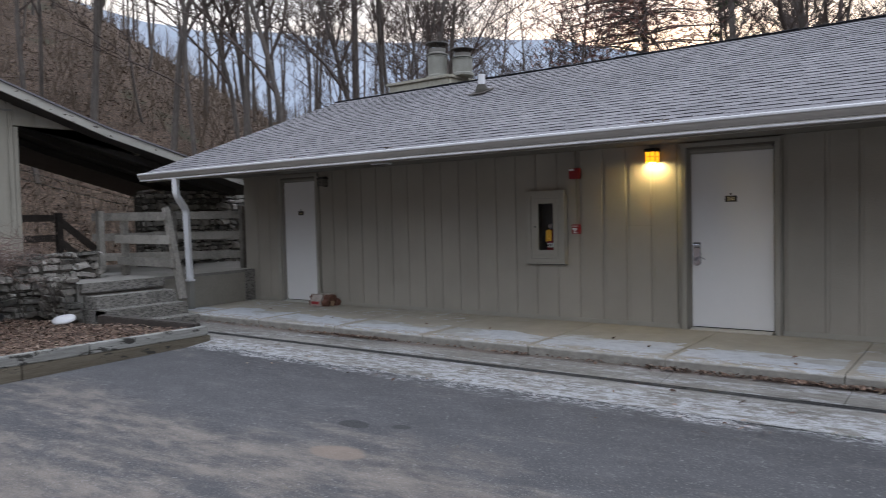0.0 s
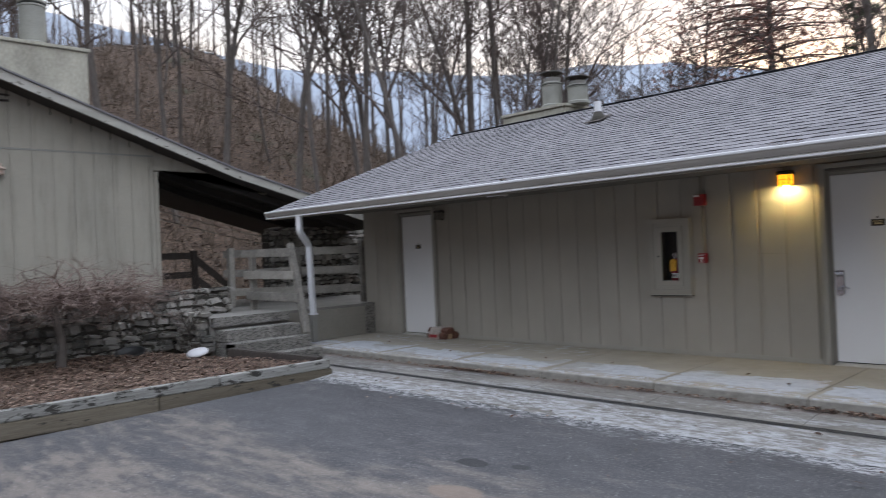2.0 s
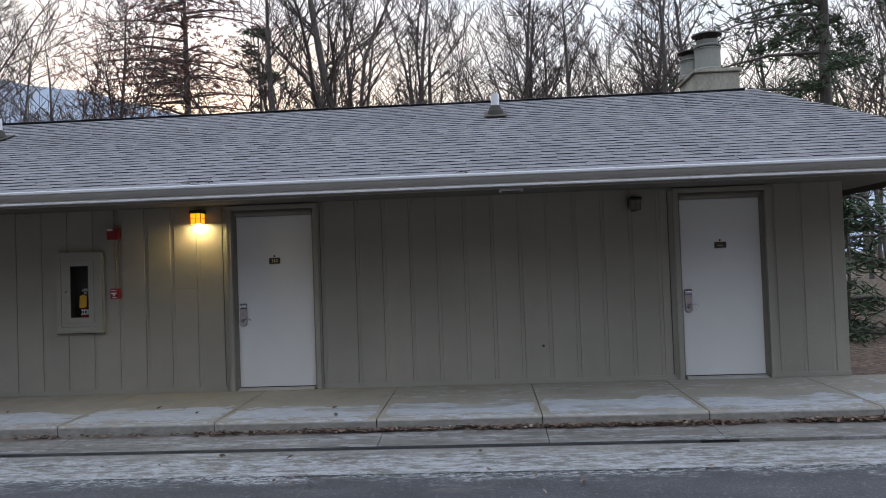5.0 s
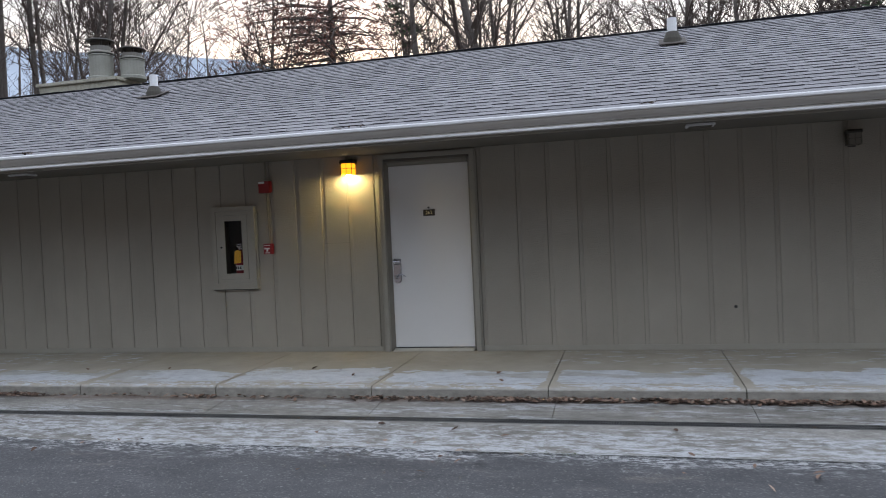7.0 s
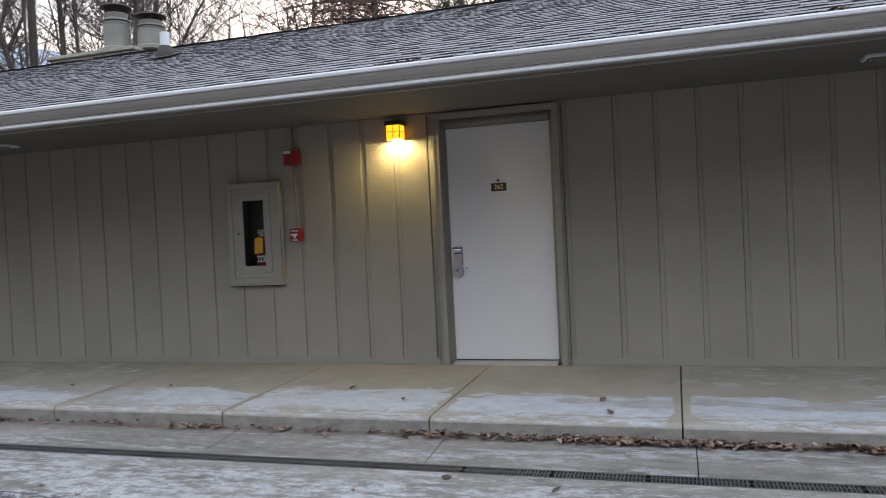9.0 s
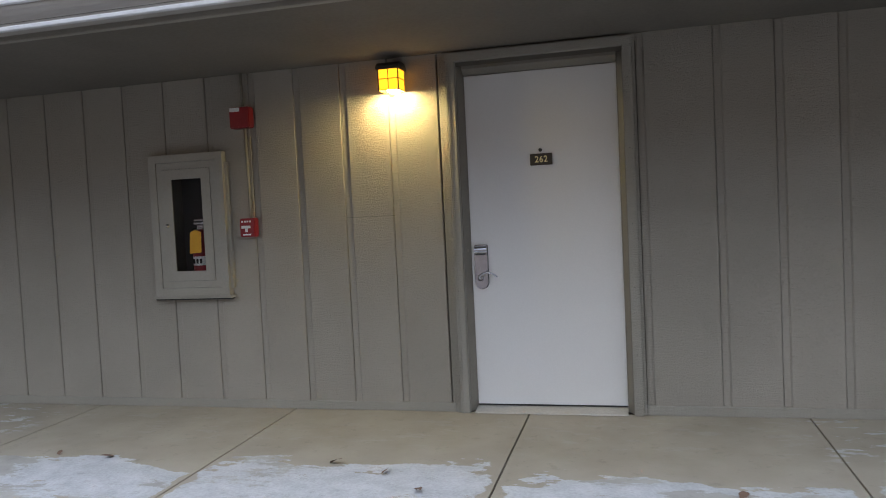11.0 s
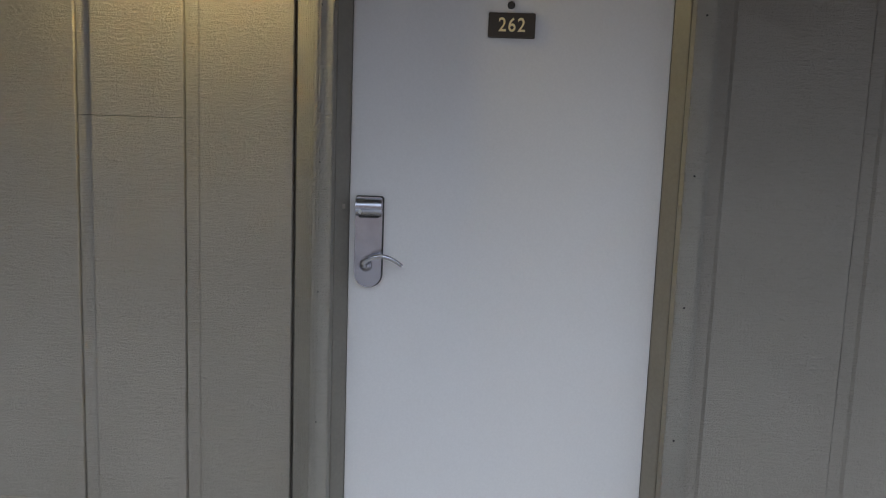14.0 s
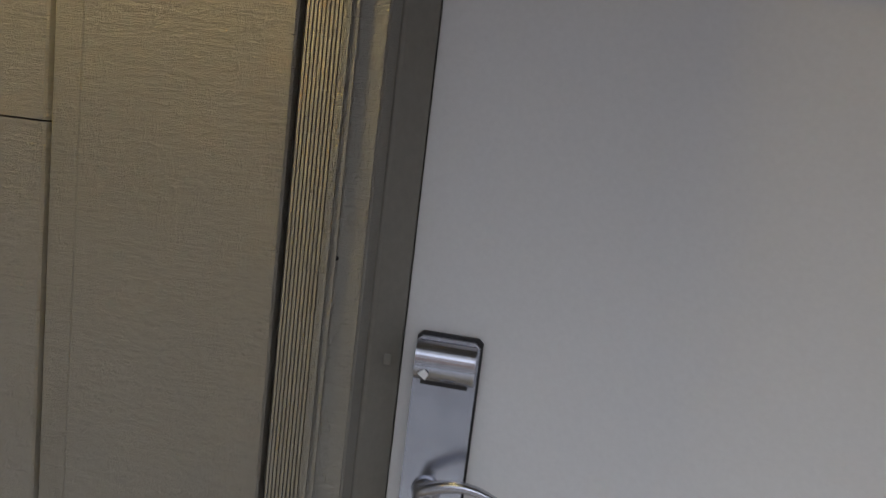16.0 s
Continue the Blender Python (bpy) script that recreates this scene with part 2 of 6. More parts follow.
def asphalt_material():
    """Dark sealed strip beside the apron, worn brownish streaks, light stones, oil spots and a pale crust fringe."""
    n = Nodes("worn_asphalt", 0.85)
    y = n.axis(1)
    big = n.noise(0.75, 10, n.pos((0.55, 1.7, 1), "World"), 0.74)
    mid = n.noise(3.2, 7, n.pos((0.6, 1.5, 1), "World"), 0.7)
    fine = n.noise(95, 3)
    s = n.t.nodes.new("ShaderNodeSeparateColor")
    n.put(n.voronoi(105, out="Color"), s.inputs[0])
    chips = n.t.nodes.new("ShaderNodeSeparateColor")
    n.put(n.voronoi(58, out="Color"), chips.inputs[0])
    f = n.math("ADD", n.math("MULTIPLY", mid, 0.55), n.math("MULTIPLY", fine, 0.45))
    base = n.ramp(f, [(0.32, (0.027, 0.028, 0.031)), (0.52, (0.057, 0.057, 0.061)), (0.70, (0.107, 0.106, 0.111))])
    worn = n.ramp(f, [(0.30, (0.070, 0.061, 0.055)), (0.66, (0.195, 0.170, 0.148))])
    sealed = n.step(n.math("ADD", y, n.math("MULTIPLY_ADD", mid, 1.6, -0.8)), -5.4, -4.0)
    w = n.math("SUBTRACT", n.math("ADD", big, n.math("MULTIPLY_ADD", mid, 0.6, -0.30)), n.math("MULTIPLY", sealed, 0.17))
    col = n.mix(n.step(w, 0.41, 0.64), base, worn)
    col = n.mix(n.math("MULTIPLY", n.step(s.outputs[0], 0.88, 0.97), 0.28), col, (0.30, 0.295, 0.29))
    col = n.mix(n.math("MULTIPLY", n.step(chips.outputs[1], 0.988, 0.992), 0.2), col, (0.42, 0.41, 0.40))
    oil = n.step(n.noise(1.3, 4), 0.69, 0.74)
    col = n.mix(n.math("MULTIPLY", oil, 0.6), col, (0.03, 0.03, 0.032))
    x = n.axis(0)
    for cx, cy, rx, ry, tone, amount in ((-1.67, -4.45, 0.16, 0.10, (0.022, 0.022, 0.024), 0.9), (-1.28, -4.33, 0.09, 0.06, (0.022, 0.022, 0.024), 0.8), (-1.28, -5.03, 0.26, 0.15, (0.20, 0.15, 0.115), 0.6)):
        dx = n.math("MULTIPLY", n.math("SUBTRACT", x, cx), 1.0 / rx)
        dy = n.math("MULTIPLY", n.math("SUBTRACT", y, cy), 1.0 / ry)
        r2 = n.math("ADD", n.math("MULTIPLY", dx, dx), n.math("MULTIPLY", dy, dy))
        spot = n.math("SUBTRACT", 1.0, n.step(n.math("ADD", r2, n.math("MULTIPLY_ADD", mid, 2.0, -1.0)), 0.55, 1.0))
        col = n.mix(n.math("MULTIPLY", spot, amount), col, tone)
    fringe = n.step(n.math("ADD", y, n.math("MULTIPLY_ADD", mid, 0.9, -0.45)), -3.14, -2.94)
    crumb = n.step(n.noise(26, 7, n.pos((0.6, 1.2, 1), "World"), 0.8), 0.48, 0.55)
    col = n.mix(n.math("MULTIPLY", n.math("MULTIPLY", fringe, crumb), 0.85), col, (0.40, 0.405, 0.41))
    n.color(col)
    n.rough(n.math("MULTIPLY_ADD", mid, 0.25, 0.66))
    n.bump(n.math("ADD", s.outputs[0], fine), 0.55, 0.006)
    return n.m


M_ASPHALT = asphalt_material()


def walkway_material():
    """Tan paint near the wall; worn to white, frosted concrete along the outer half."""
    n = Nodes("tan_painted_concrete_worn_white", 0.8)
    y = n.axis(1)
    x = n.axis(0)
    tan = n.ramp(n.noise(2.2, 6), [(0.3, (0.255, 0.230, 0.186)), (0.7, (0.33, 0.302, 0.250))])
    grey = n.ramp(n.noise(6, 6), [(0.3, (0.24, 0.233, 0.215)), (0.7, (0.36, 0.352, 0.33))])
    white = n.ramp(n.math("ADD", n.math("MULTIPLY", n.noise(9, 6), 0.55), n.math("MULTIPLY", n.noise(70, 4), 0.45)), [(0.3, (0.31, 0.325, 0.35)), (0.7, (0.50, 0.52, 0.55))])
    ragged = n.noise(7.0, 9, n.pos((0.4, 1, 1), "World"), 0.78)
    blot = n.noise(1.3, 5, n.pos((0.7, 1.6, 1), "World"))
    torn = n.noise(2.4, 8, n.pos((0.6, 1.2, 1), "World"), 0.62)
    edge = n.math("ADD", y, n.math("MULTIPLY_ADD", torn, 1.1, -0.55))
    edge = n.math("ADD", edge, n.math("MULTIPLY_ADD", n.rand(), 0.26, -0.08))
    outer = n.math("SUBTRACT", 1.0, n.step(edge, -0.965, -0.953))
    gen = n.t.nodes.new("ShaderNodeSeparateXYZ")
    n.put(n.tex.outputs["Generated"], gen.inputs[0])
    side = n.math("MULTIPLY", n.math("MINIMUM", gen.outputs[0], n.math("SUBTRACT", 1.0, gen.outputs[0])), 1.52)
    outer = n.math("MULTIPLY", outer, n.step(n.math("ADD", side, n.math("MULTIPLY_ADD", torn, 0.26, -0.13)), 0.040, 0.052))
    rim = n.step(n.math("ADD", y, n.math("MULTIPLY_ADD", ragged, 0.5, -0.25)), -1.58, -1.50)
    fleck = n.step(n.noise(19, 8, n.pos((0.4, 1.2, 1), "World"), 0.75), 0.49, 0.515)
    outer = n.math("MULTIPLY", outer, n.math("MAXIMUM", rim, fleck))
    col = n.mix(outer, tan, white)
    thin = n.math("MULTIPLY", outer, n.step(n.math("ADD", blot, n.math("MULTIPLY", ragged, 0.5)), 0.80, 0.83))
    col = n.mix(n.math("MULTIPLY", thin, 0.85), col, grey)
    bare = n.math("MULTIPLY", outer, n.step(n.noise(4.2, 9, n.pos((0.6, 1.5, 1), "World"), 0.8), 0.61, 0.63))
    col = n.mix(n.math("MULTIPLY", bare, 0.8), col, tan)
    lip = n.math("SUBTRACT", 1.0, n.step(n.math("ADD", y, n.math("MULTIPLY_ADD", ragged, 0.16, -0.08)), -1.73, -1.68))
    col = n.mix(n.math("MULTIPLY", lip, 0.7), col, grey)
    spots = n.math("MULTIPLY", n.step(n.noise(11, 6, n.pos((0.4, 1, 1), "World"), 0.7), 0.555, 0.585), n.step(blot, 0.40, 0.52))
    near = n.math("SUBTRACT", 1.0, n.step(n.math("ABSOLUTE", n.math("ADD", y, 0.35)), 0.2, 0.55))
    worn = n.step(n.math("ABSOLUTE", n.math("ADD", x, 0.95)), 2.25, 2.45)
    near = n.math("MULTIPLY", near, n.math("MULTIPLY_ADD", worn, 0.85, 0.15))
    col = n.mix(n.math("MULTIPLY", n.math("MULTIPLY", spots, near), 0.8), col, white)
    stain = n.step(n.noise(13, 8, None, 0.8), 0.57, 0.62)
    col = n.mix(n.math("MULTIPLY", stain, 0.22), col, (0.12, 0.11, 0.095))
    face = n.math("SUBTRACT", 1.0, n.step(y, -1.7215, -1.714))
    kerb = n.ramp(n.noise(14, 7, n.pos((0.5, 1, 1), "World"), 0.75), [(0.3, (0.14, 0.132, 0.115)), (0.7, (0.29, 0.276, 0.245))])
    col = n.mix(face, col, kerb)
    n.color(col)
    n.bump(n.math("ADD", n.noise(60, 4), ragged), 0.25, 0.004)
    return n.m


M_WALK = walkway_material()


def apron_material():
    """Grey-tan concrete with pale streaks, broken white crust by the asphalt and rust at the kerb's foot."""
    n = Nodes("weathered_concrete_apron", 0.88)
    y = n.axis(1)
    a = n.noise(2.6, 8, n.pos((0.4, 1.1, 1), "World"), 0.7)
    b = n.noise(15, 9, n.pos((0.4, 1.3, 1), "World"), 0.8)
    c = n.noise(55, 6, n.pos((0.6, 1.1, 1), "World"), 0.8)
    col = n.ramp(n.math("ADD", n.math("MULTIPLY", a, 0.5), n.math("MULTIPLY", b, 0.5)), [(0.38, (0.10, 0.093, 0.082)), (0.5, (0.19, 0.180, 0.162)), (0.62, (0.29, 0.28, 0.262))])
    white = n.ramp(n.math("ADD", n.math("MULTIPLY", b, 0.5), n.math("MULTIPLY", c, 0.5)), [(0.36, (0.20, 0.204, 0.212)), (0.58, (0.43, 0.44, 0.455))])
    off = n.math("MULTIPLY_ADD", a, 0.9, -0.45)
    band = n.math("SUBTRACT", 1.0, n.step(n.math("ADD", y, off), -2.52, -2.36))
    cover = n.step(n.math("ADD", n.math("MULTIPLY", b, 0.7), n.math("MULTIPLY", a, 0.3)), 0.465, 0.545)
    col = n.mix(n.math("MULTIPLY", n.math("MULTIPLY", band, cover), 0.9), col, white)
    streak = n.math("MULTIPLY", n.step(n.noise(3.4, 9, n.pos((0.28, 1.9, 1), "World"), 0.74), 0.51, 0.56), n.step(b, 0.45, 0.52))
    col = n.mix(n.math("MULTIPLY", streak, 0.65), col, white)
    speck = n.step(c, 0.52, 0.60)
    col = n.mix(n.math("MULTIPLY", speck, 0.42), col, (0.10, 0.097, 0.09))
    g = n.t.nodes.new("ShaderNodeSeparateColor")
    n.put(n.voronoi(46, n.pos((0.7, 1, 1), "World"), "Color"), g.inputs[0])
    col = n.mix(n.math("MULTIPLY", n.step(g.outputs[0], 0.62, 0.80), 0.34), col, (0.15, 0.145, 0.135))
    rust = n.step(n.math("ADD", y, n.math("MULTIPLY_ADD", a, 0.5, -0.25)), -1.90, -1.74)
    col = n.mix(n.math("MULTIPLY", rust, 0.6), col, (0.12, 0.078, 0.055))
    n.color(col)
    n.bump(n.math("ADD", b, c), 0.5, 0.008)
    return n.m


M_APRON = apron_material()


def step_material():
    n = Nodes("lichen_blackened_concrete", 0.9)
    a = n.noise(30, 9, n.pos((0.8, 0.45, 1.4), "World"), 0.80)
    col = n.ramp(n.noise(3, 5), [(0.3, (0.17, 0.162, 0.145)), (0.7, (0.30, 0.287, 0.26))])
    n.color(n.mix(n.step(a, 0.44, 0.60), col, (0.060, 0.057, 0.051)))
    n.bump(a, 0.3, 0.005)
    return n.m


M_STEP = step_material()
M_LANDING = mottled("grey_concrete_landing", (0.15, 0.14, 0.125), (0.24, 0.23, 0.21), 2.0, 30, 0.88, 0.3, 0.004)
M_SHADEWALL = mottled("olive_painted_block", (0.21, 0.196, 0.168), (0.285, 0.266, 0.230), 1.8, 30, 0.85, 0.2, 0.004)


def stone_material():
    n = Nodes("dark_fieldstone", 0.92)
    f = n.math("ADD", n.math("MULTIPLY", n.noise(6, 6), 0.7), n.math("MULTIPLY_ADD", n.rand(), 0.5, -0.1))
    col = n.ramp(f, [(0.25, (0.072, 0.070, 0.062)), (0.55, (0.22, 0.207, 0.184)), (0.85, (0.38, 0.36, 0.325))])
    n.color(n.mix(n.step(n.noise(9, 5), 0.60, 0.70), col, (0.40, 0.40, 0.36)))
    n.bump(n.noise(22, 5), 0.6, 0.02)
    return n.m


M_STONE = stone_material()


def shingle_material():
    n = Nodes("grey_asphalt_shingle", 0.94)
    f = n.math("ADD", n.math("MULTIPLY", n.noise(150, 2), 0.45), n.math("MULTIPLY", n.noise(0.8, 4), 0.25))
    f = n.math("ADD", f, n.math("MULTIPLY", n.math("FRACT", n.math("ADD", n.island(), n.rand())), 0.11))
    n.color(n.ramp(f, [(0.22, (0.110, 0.109, 0.117)), (0.41, (0.176, 0.172, 0.183)), (0.62, (0.275, 0.268, 0.281))]))
    n.bump(n.noise(260, 2), 0.4, 0.003)
    return n.m


M_SHINGLE = shingle_material()
# dark cut edge that also paints the shadow line below each course
M_SHINGLE_EDGE_SHADE = mat("shingle_butt_edge_course_shadow", (0.055, 0.054, 0.059), 0.95)


def glow_material(name, color, strength):
    m = mat(name, color, 0.4)
    b = m.node_tree.nodes["Principled BSDF"]
    b.inputs["Emission Color"].default_value = (*color, 1)
    b.inputs["Emission Strength"].default_value = strength
    return m


M_AMBER = glow_material("lit_amber_glass", (1.0, 0.40, 0.015), 1.25)
M_BULB = glow_material("lit_bulb", (1.0, 0.88, 0.60), 6.0)
M_AMBER_OFF = mat("unlit_smoked_glass", (0.16, 0.15, 0.13), 0.25)
M_GLASS = bpy.data.materials.new("clear_glass")
M_GLASS.use_nodes = True
gb = M_GLASS.node_tree.nodes["Principled BSDF"]
gb.inputs["Transmission Weight"].default_value = 1.0
gb.inputs["Roughness"].default_value = 0.02
gb.inputs["IOR"].default_value = 1.1


# ---- mesh helpers ----
def mesh_of(name, verts, faces, material, smooth=False):
    me = bpy.data.meshes.new(name)
    me.from_pydata([tuple(v) for v in verts], [], faces)
    me.materials.append(material)
    if smooth:
        me.polygons.foreach_set("use_smooth", [True] * len(me.polygons))
    me.update()
    return me


def part(name, bm, material, parent=None, label="", smooth=False):
    """Links a bmesh as one mesh object, under a thing or a part if given."""
    me = bpy.data.meshes.new(name)
    bm.to_mesh(me)
    bm.free()
    me.materials.append(material)
    if smooth:
        me.polygons.foreach_set("use_smooth", [True] * len(me.polygons))
    ob = new(name, me)
    ob.parent = parent
    if label:
        ob["label"] = label
    return ob


def shared(name, me, parent, m):
    """One more object on a mesh that alike pieces share."""
    ob = new(name, me)
    ob.parent = parent
    ob.matrix_basis = m
    return ob


def empty(name, place=(0, 0, 0), label="", category="", group="", kind=""):
    ob = new(name)
    ob.location = place
    ob.empty_display_size = 0.1
    return tagged(ob, label, category, group, kind)


def add_box(bm, x0, x1, y0, y1, z0, z1, bevel=0.0):
    vs = [bm.verts.new((x, y, z)) for x in (x0, x1) for y in (y0, y1) for z in (z0, z1)]
    fs = [bm.faces.new([vs[i] for i in q]) for q in ((0, 1, 3, 2), (4, 6, 7, 5), (0, 4, 5, 1), (2, 3, 7, 6), (0, 2, 6, 4), (1, 5, 7, 3))]
    if bevel:
        es = list({e for f in fs for e in f.edges})
        bmesh.ops.bevel(bm, geom=es, offset=bevel, segments=2, affect="EDGES", clamp_overlap=True)
    return bm


def box(x0, x1, y0, y1, z0, z1, bevel=0.0):
    return add_box(bmesh.new(), x0, x1, y0, y1, z0, z1, bevel)


def add_prism(bm, outline, axis, a, b):
    """A closed outline in two coordinates, drawn out along the third axis from a to b."""
    def at(p, c):
        return {"x": (c, p[0], p[1]), "y": (p[0], c, p[1]), "z": (p[0], p[1], c)}[axis]
    lo = [bm.verts.new(at(p, a)) for p in outline]
    hi = [bm.verts.new(at(p, b)) for p in outline]
    k = len(outline)
    bm.faces.new(lo)
    bm.faces.new(hi[::-1])
    for i in range(k):
        bm.faces.new((lo[i], lo[(i + 1) % k], hi[(i + 1) % k], hi[i]))
    bmesh.ops.recalc_face_normals(bm, faces=bm.faces)
    return bm


def prism(outline, axis, a, b):
    return add_prism(bmesh.new(), outline, axis, a, b)


def add_lathe(bm, profile, cx, cy, sides=20):
    """A turned body: (radius, z) from bottom to top about the upright line through cx, cy."""
    rings = [[bm.verts.new((cx + r * math.cos(2 * math.pi * i / sides), cy + r * math.sin(2 * math.pi * i / sides), z)) for i in range(sides)] for r, z in profile]
    for a, b in zip(rings, rings[1:]):
        for i in range(sides):
            bm.faces.new((a[i], a[(i + 1) % sides], b[(i + 1) % sides], b[i]))
    bm.faces.new(rings[0][::-1])
    bm.faces.new(rings[-1])
    return bm


def lathe(profile, cx=0.0, cy=0.0, sides=20):
    return add_lathe(bmesh.new(), profile, cx, cy, sides)


def tube_arrays(points, radii, sides, verts, faces):
    """Adds a tube through points to the lists verts and faces."""
    base = len(verts)
    k = len(points)
    for i, (p, r) in enumerate(zip(points, radii)):
        d = (points[min(i + 1, k - 1)] - points[max(i - 1, 0)]).normalized()
        u = d.cross(Vector((0.31, 0.87, 0.38))).normalized()
        w = d.cross(u)
        for j in range(sides):
            a = 2 * math.pi * j / sides
            verts.append(p + r * (math.cos(a) * u + math.sin(a) * w))
    for i in range(k - 1):
        for j in range(sides):
            a, b = base + i * sides + j, base + i * sides + (j + 1) % sides
            faces.append((a, b, b + sides, a + sides))


def tube(name, points, radius, material, parent=None, sides=10, label=""):
    v, f = [], []
    pts = [Vector(p) for p in points]
    tube_arrays(pts, [radius] * len(pts), sides, v, f)
    f.append(tuple(range(sides))[::-1])
    f.append(tuple(range(len(v) - sides, len(v))))
    ob = new(name, mesh_of(name, v, f, material, True))
    ob.parent = parent
    if label:
        ob["label"] = label
    return ob


def rounded_path(points, r=0.04, n=4):
    """Points of a polyline with its corners rounded."""
    ps = [Vector(p) for p in points]
    out = [ps[0]]
    for a, b, c in zip(ps, ps[1:], ps[2:]):
        p, q = b + (a - b).normalized() * r, b + (c - b).normalized() * r
        for i in range(n + 1):
            t = i / n
            out.append(p * (1 - t) ** 2 + b * 2 * t * (1 - t) + q * t * t)
    return out + [ps[-1]]


# ---- ground ----
ASPHALT_Z = -0.22


def asphalt_height(x, y):
    return ASPHALT_Z + 0.018 * min(0.0, y + 2.9)


def ground_height(x, y):
    """Flat round the buildings; a wooded hill rises beyond the breezeway, an added unseen one behind the camera."""
    s = -0.93 * (x + 15.0) + 0.37 * (y - 2.0)
    q = 0.37 * (x + 15.0) + 0.93 * (y - 2.0)
    h = 0.49 * max(0.0, s) if s < 32 else 15.68 + 0.10 * min(s - 32, 60)
    f = 1.0 - 0.86 * min(1.0, max(0.0, (q - 1.5) / 21.0))
    h *= f
    h += 0.5 * noise.noise((x * 0.12, y * 0.12, 3.1)) * min(1.0, max(0.0, s / 6.0))
    back = 0.06 * max(0.0, y - 9.0) if y < 40 else 1.86
    # unseen rise behind the camera, added to keep low sky light off the wall
    south_light_block = 0.50 * min(max(0.0, -30.0 - y), 44.0)
    return min(h + back + south_light_block - 0.35, 25.0)


gv, gf = [], []
XS = [-600, -300, -160, -110] + [-90 + 2.0 * i for i in range(46)] + [4, 8, 14, 20, 30, 45, 70, 110, 200, 400, 700]
YS = [-600, -300, -140, -80, -50, -30, -20, -14, -10] + [-8 + 2.0 * i for i in range(46)] + [88, 100, 130, 180, 260, 400, 700]
for yy in YS:
    for xx in XS:
        gv.append((xx, yy, ground_height(xx, yy)))
W = len(XS)
for j in range(len(YS) - 1):
    for i in range(W - 1):
        a = j * W + i
        gf.append((a, a + 1, a + W + 1, a + W))
tagged(new("ground", mesh_of("ground", gv, gf, M_LITTER, True)), "leaf-covered ground rising into a wooded hill", "ground", kind="structure")

# asphalt yard with a ragged near edge
av, af = [], []
nx, ny = 150, 24
for j in range(ny):
    for i in range(nx):
        x = -6.0 + 26.0 * i / (nx - 1)
        t = j / (ny - 1)
        y = -26.0 + (26.0 - 2.87) * (1 - (1 - t) ** 2.2)
        if j == ny - 1:
            y += 0.16 * noise.noise((x * 1.1, 0.3, 0.0)) + 0.07 * noise.noise((x * 5.0, 4.3, 0.0)) - 0.015 * (x + 2)
        av.append((x, y, asphalt_height(x, y) + 0.012 * noise.noise((x * 0.5, y * 0.5, 1.7))))
for j in range(ny - 1):
    for i in range(nx - 1):
        a = j * nx + i
        af.append((a, a + 1, a + nx + 1, a + nx))
tagged(new("road", mesh_of("road", av, af, M_ASPHALT, True)), "worn patchy grey asphalt parking yard", "asphalt", kind="structure")

# concrete apron with its trench drain
pavement = empty("pavement", (0, 0, 0), "weathered concrete apron with a white crust beside the asphalt", "pavement", kind="structure")
APX = [-8.36, -6.1, -4.5, -3.0, -1.5, 0.0, 1.5, 3.0, 4.5, 6.0, 7.5, 9.0]
for a, b in zip(APX, APX[1:]):
    part("slab", prism([(-1.68, -0.125), (-2.21, -0.165), (-2.21, -0.30), (-1.68, -0.30)], "x", a + 0.003, b - 0.003), M_APRON, pavement)
    part("slab", prism([(-2.34, -0.165), (-3.35, -0.268), (-3.35, -0.40), (-2.34, -0.30)], "x", a, b), M_APRON, pavement)

drain = empty("trench_drain", (0, -2.275, -0.2), "long black slotted trench drain set in concrete", "drain")
part("channel", prism([(-2.208, -0.172), (-2.216, -0.172), (-2.216, -0.25), (-2.334, -0.25), (-2.334, -0.172), (-2.342, -0.172), (-2.342, -0.28), (-2.208, -0.28)], "x", -8.3, 4.6), M_BLACK, drain).matrix_parent_inverse = Matrix.Translation((0, 2.275, 0.2))
gbm = bmesh.new()
for k in range(26):
    x = -0.25 + 0.5 * k / 25
    add_box(gbm, x - 0.0055, x + 0.0055, -0.056, 0.056, -0.012, 0.0)
for y in (-0.056, 0.0, 0.056):
    add_box(gbm, -0.249, 0.249, y - 0.008, y + 0.008, -0.0125, 0.001)
grate_me = bpy.data.meshes.new("grate")
gbm.to_mesh(grate_me)
gbm.free()
grate_me.materials.append(mottled("dusty_black_grate", (0.02, 0.02, 0.022), (0.07, 0.07, 0.07), 5, 60, 0.6, 0.1))
for k in range(25):
    shared("grate", grate_me, drain, pose(-8.0 + 0.5 * k, 0, 0.034))

# raised walkway
walkway = empty("walkway", (0, 0, 0), "tan painted concrete walkway worn white along its kerb edge", "walkway", kind="structure")
JX = [-8.36, -7.72, -6.18, -4.64, -3.14, -1.66, -0.125, 1.43, 2.98, 4.5, 6.05, 7.6, 9.15]
for a, b in zip(JX, JX[1:]):
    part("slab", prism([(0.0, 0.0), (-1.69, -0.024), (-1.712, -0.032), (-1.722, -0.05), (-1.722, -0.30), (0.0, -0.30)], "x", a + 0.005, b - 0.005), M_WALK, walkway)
part("joint_filler", box(-8.3, 9.2, -1.68, -0.01, -0.28, -0.032), M_DARKGAP, walkway)

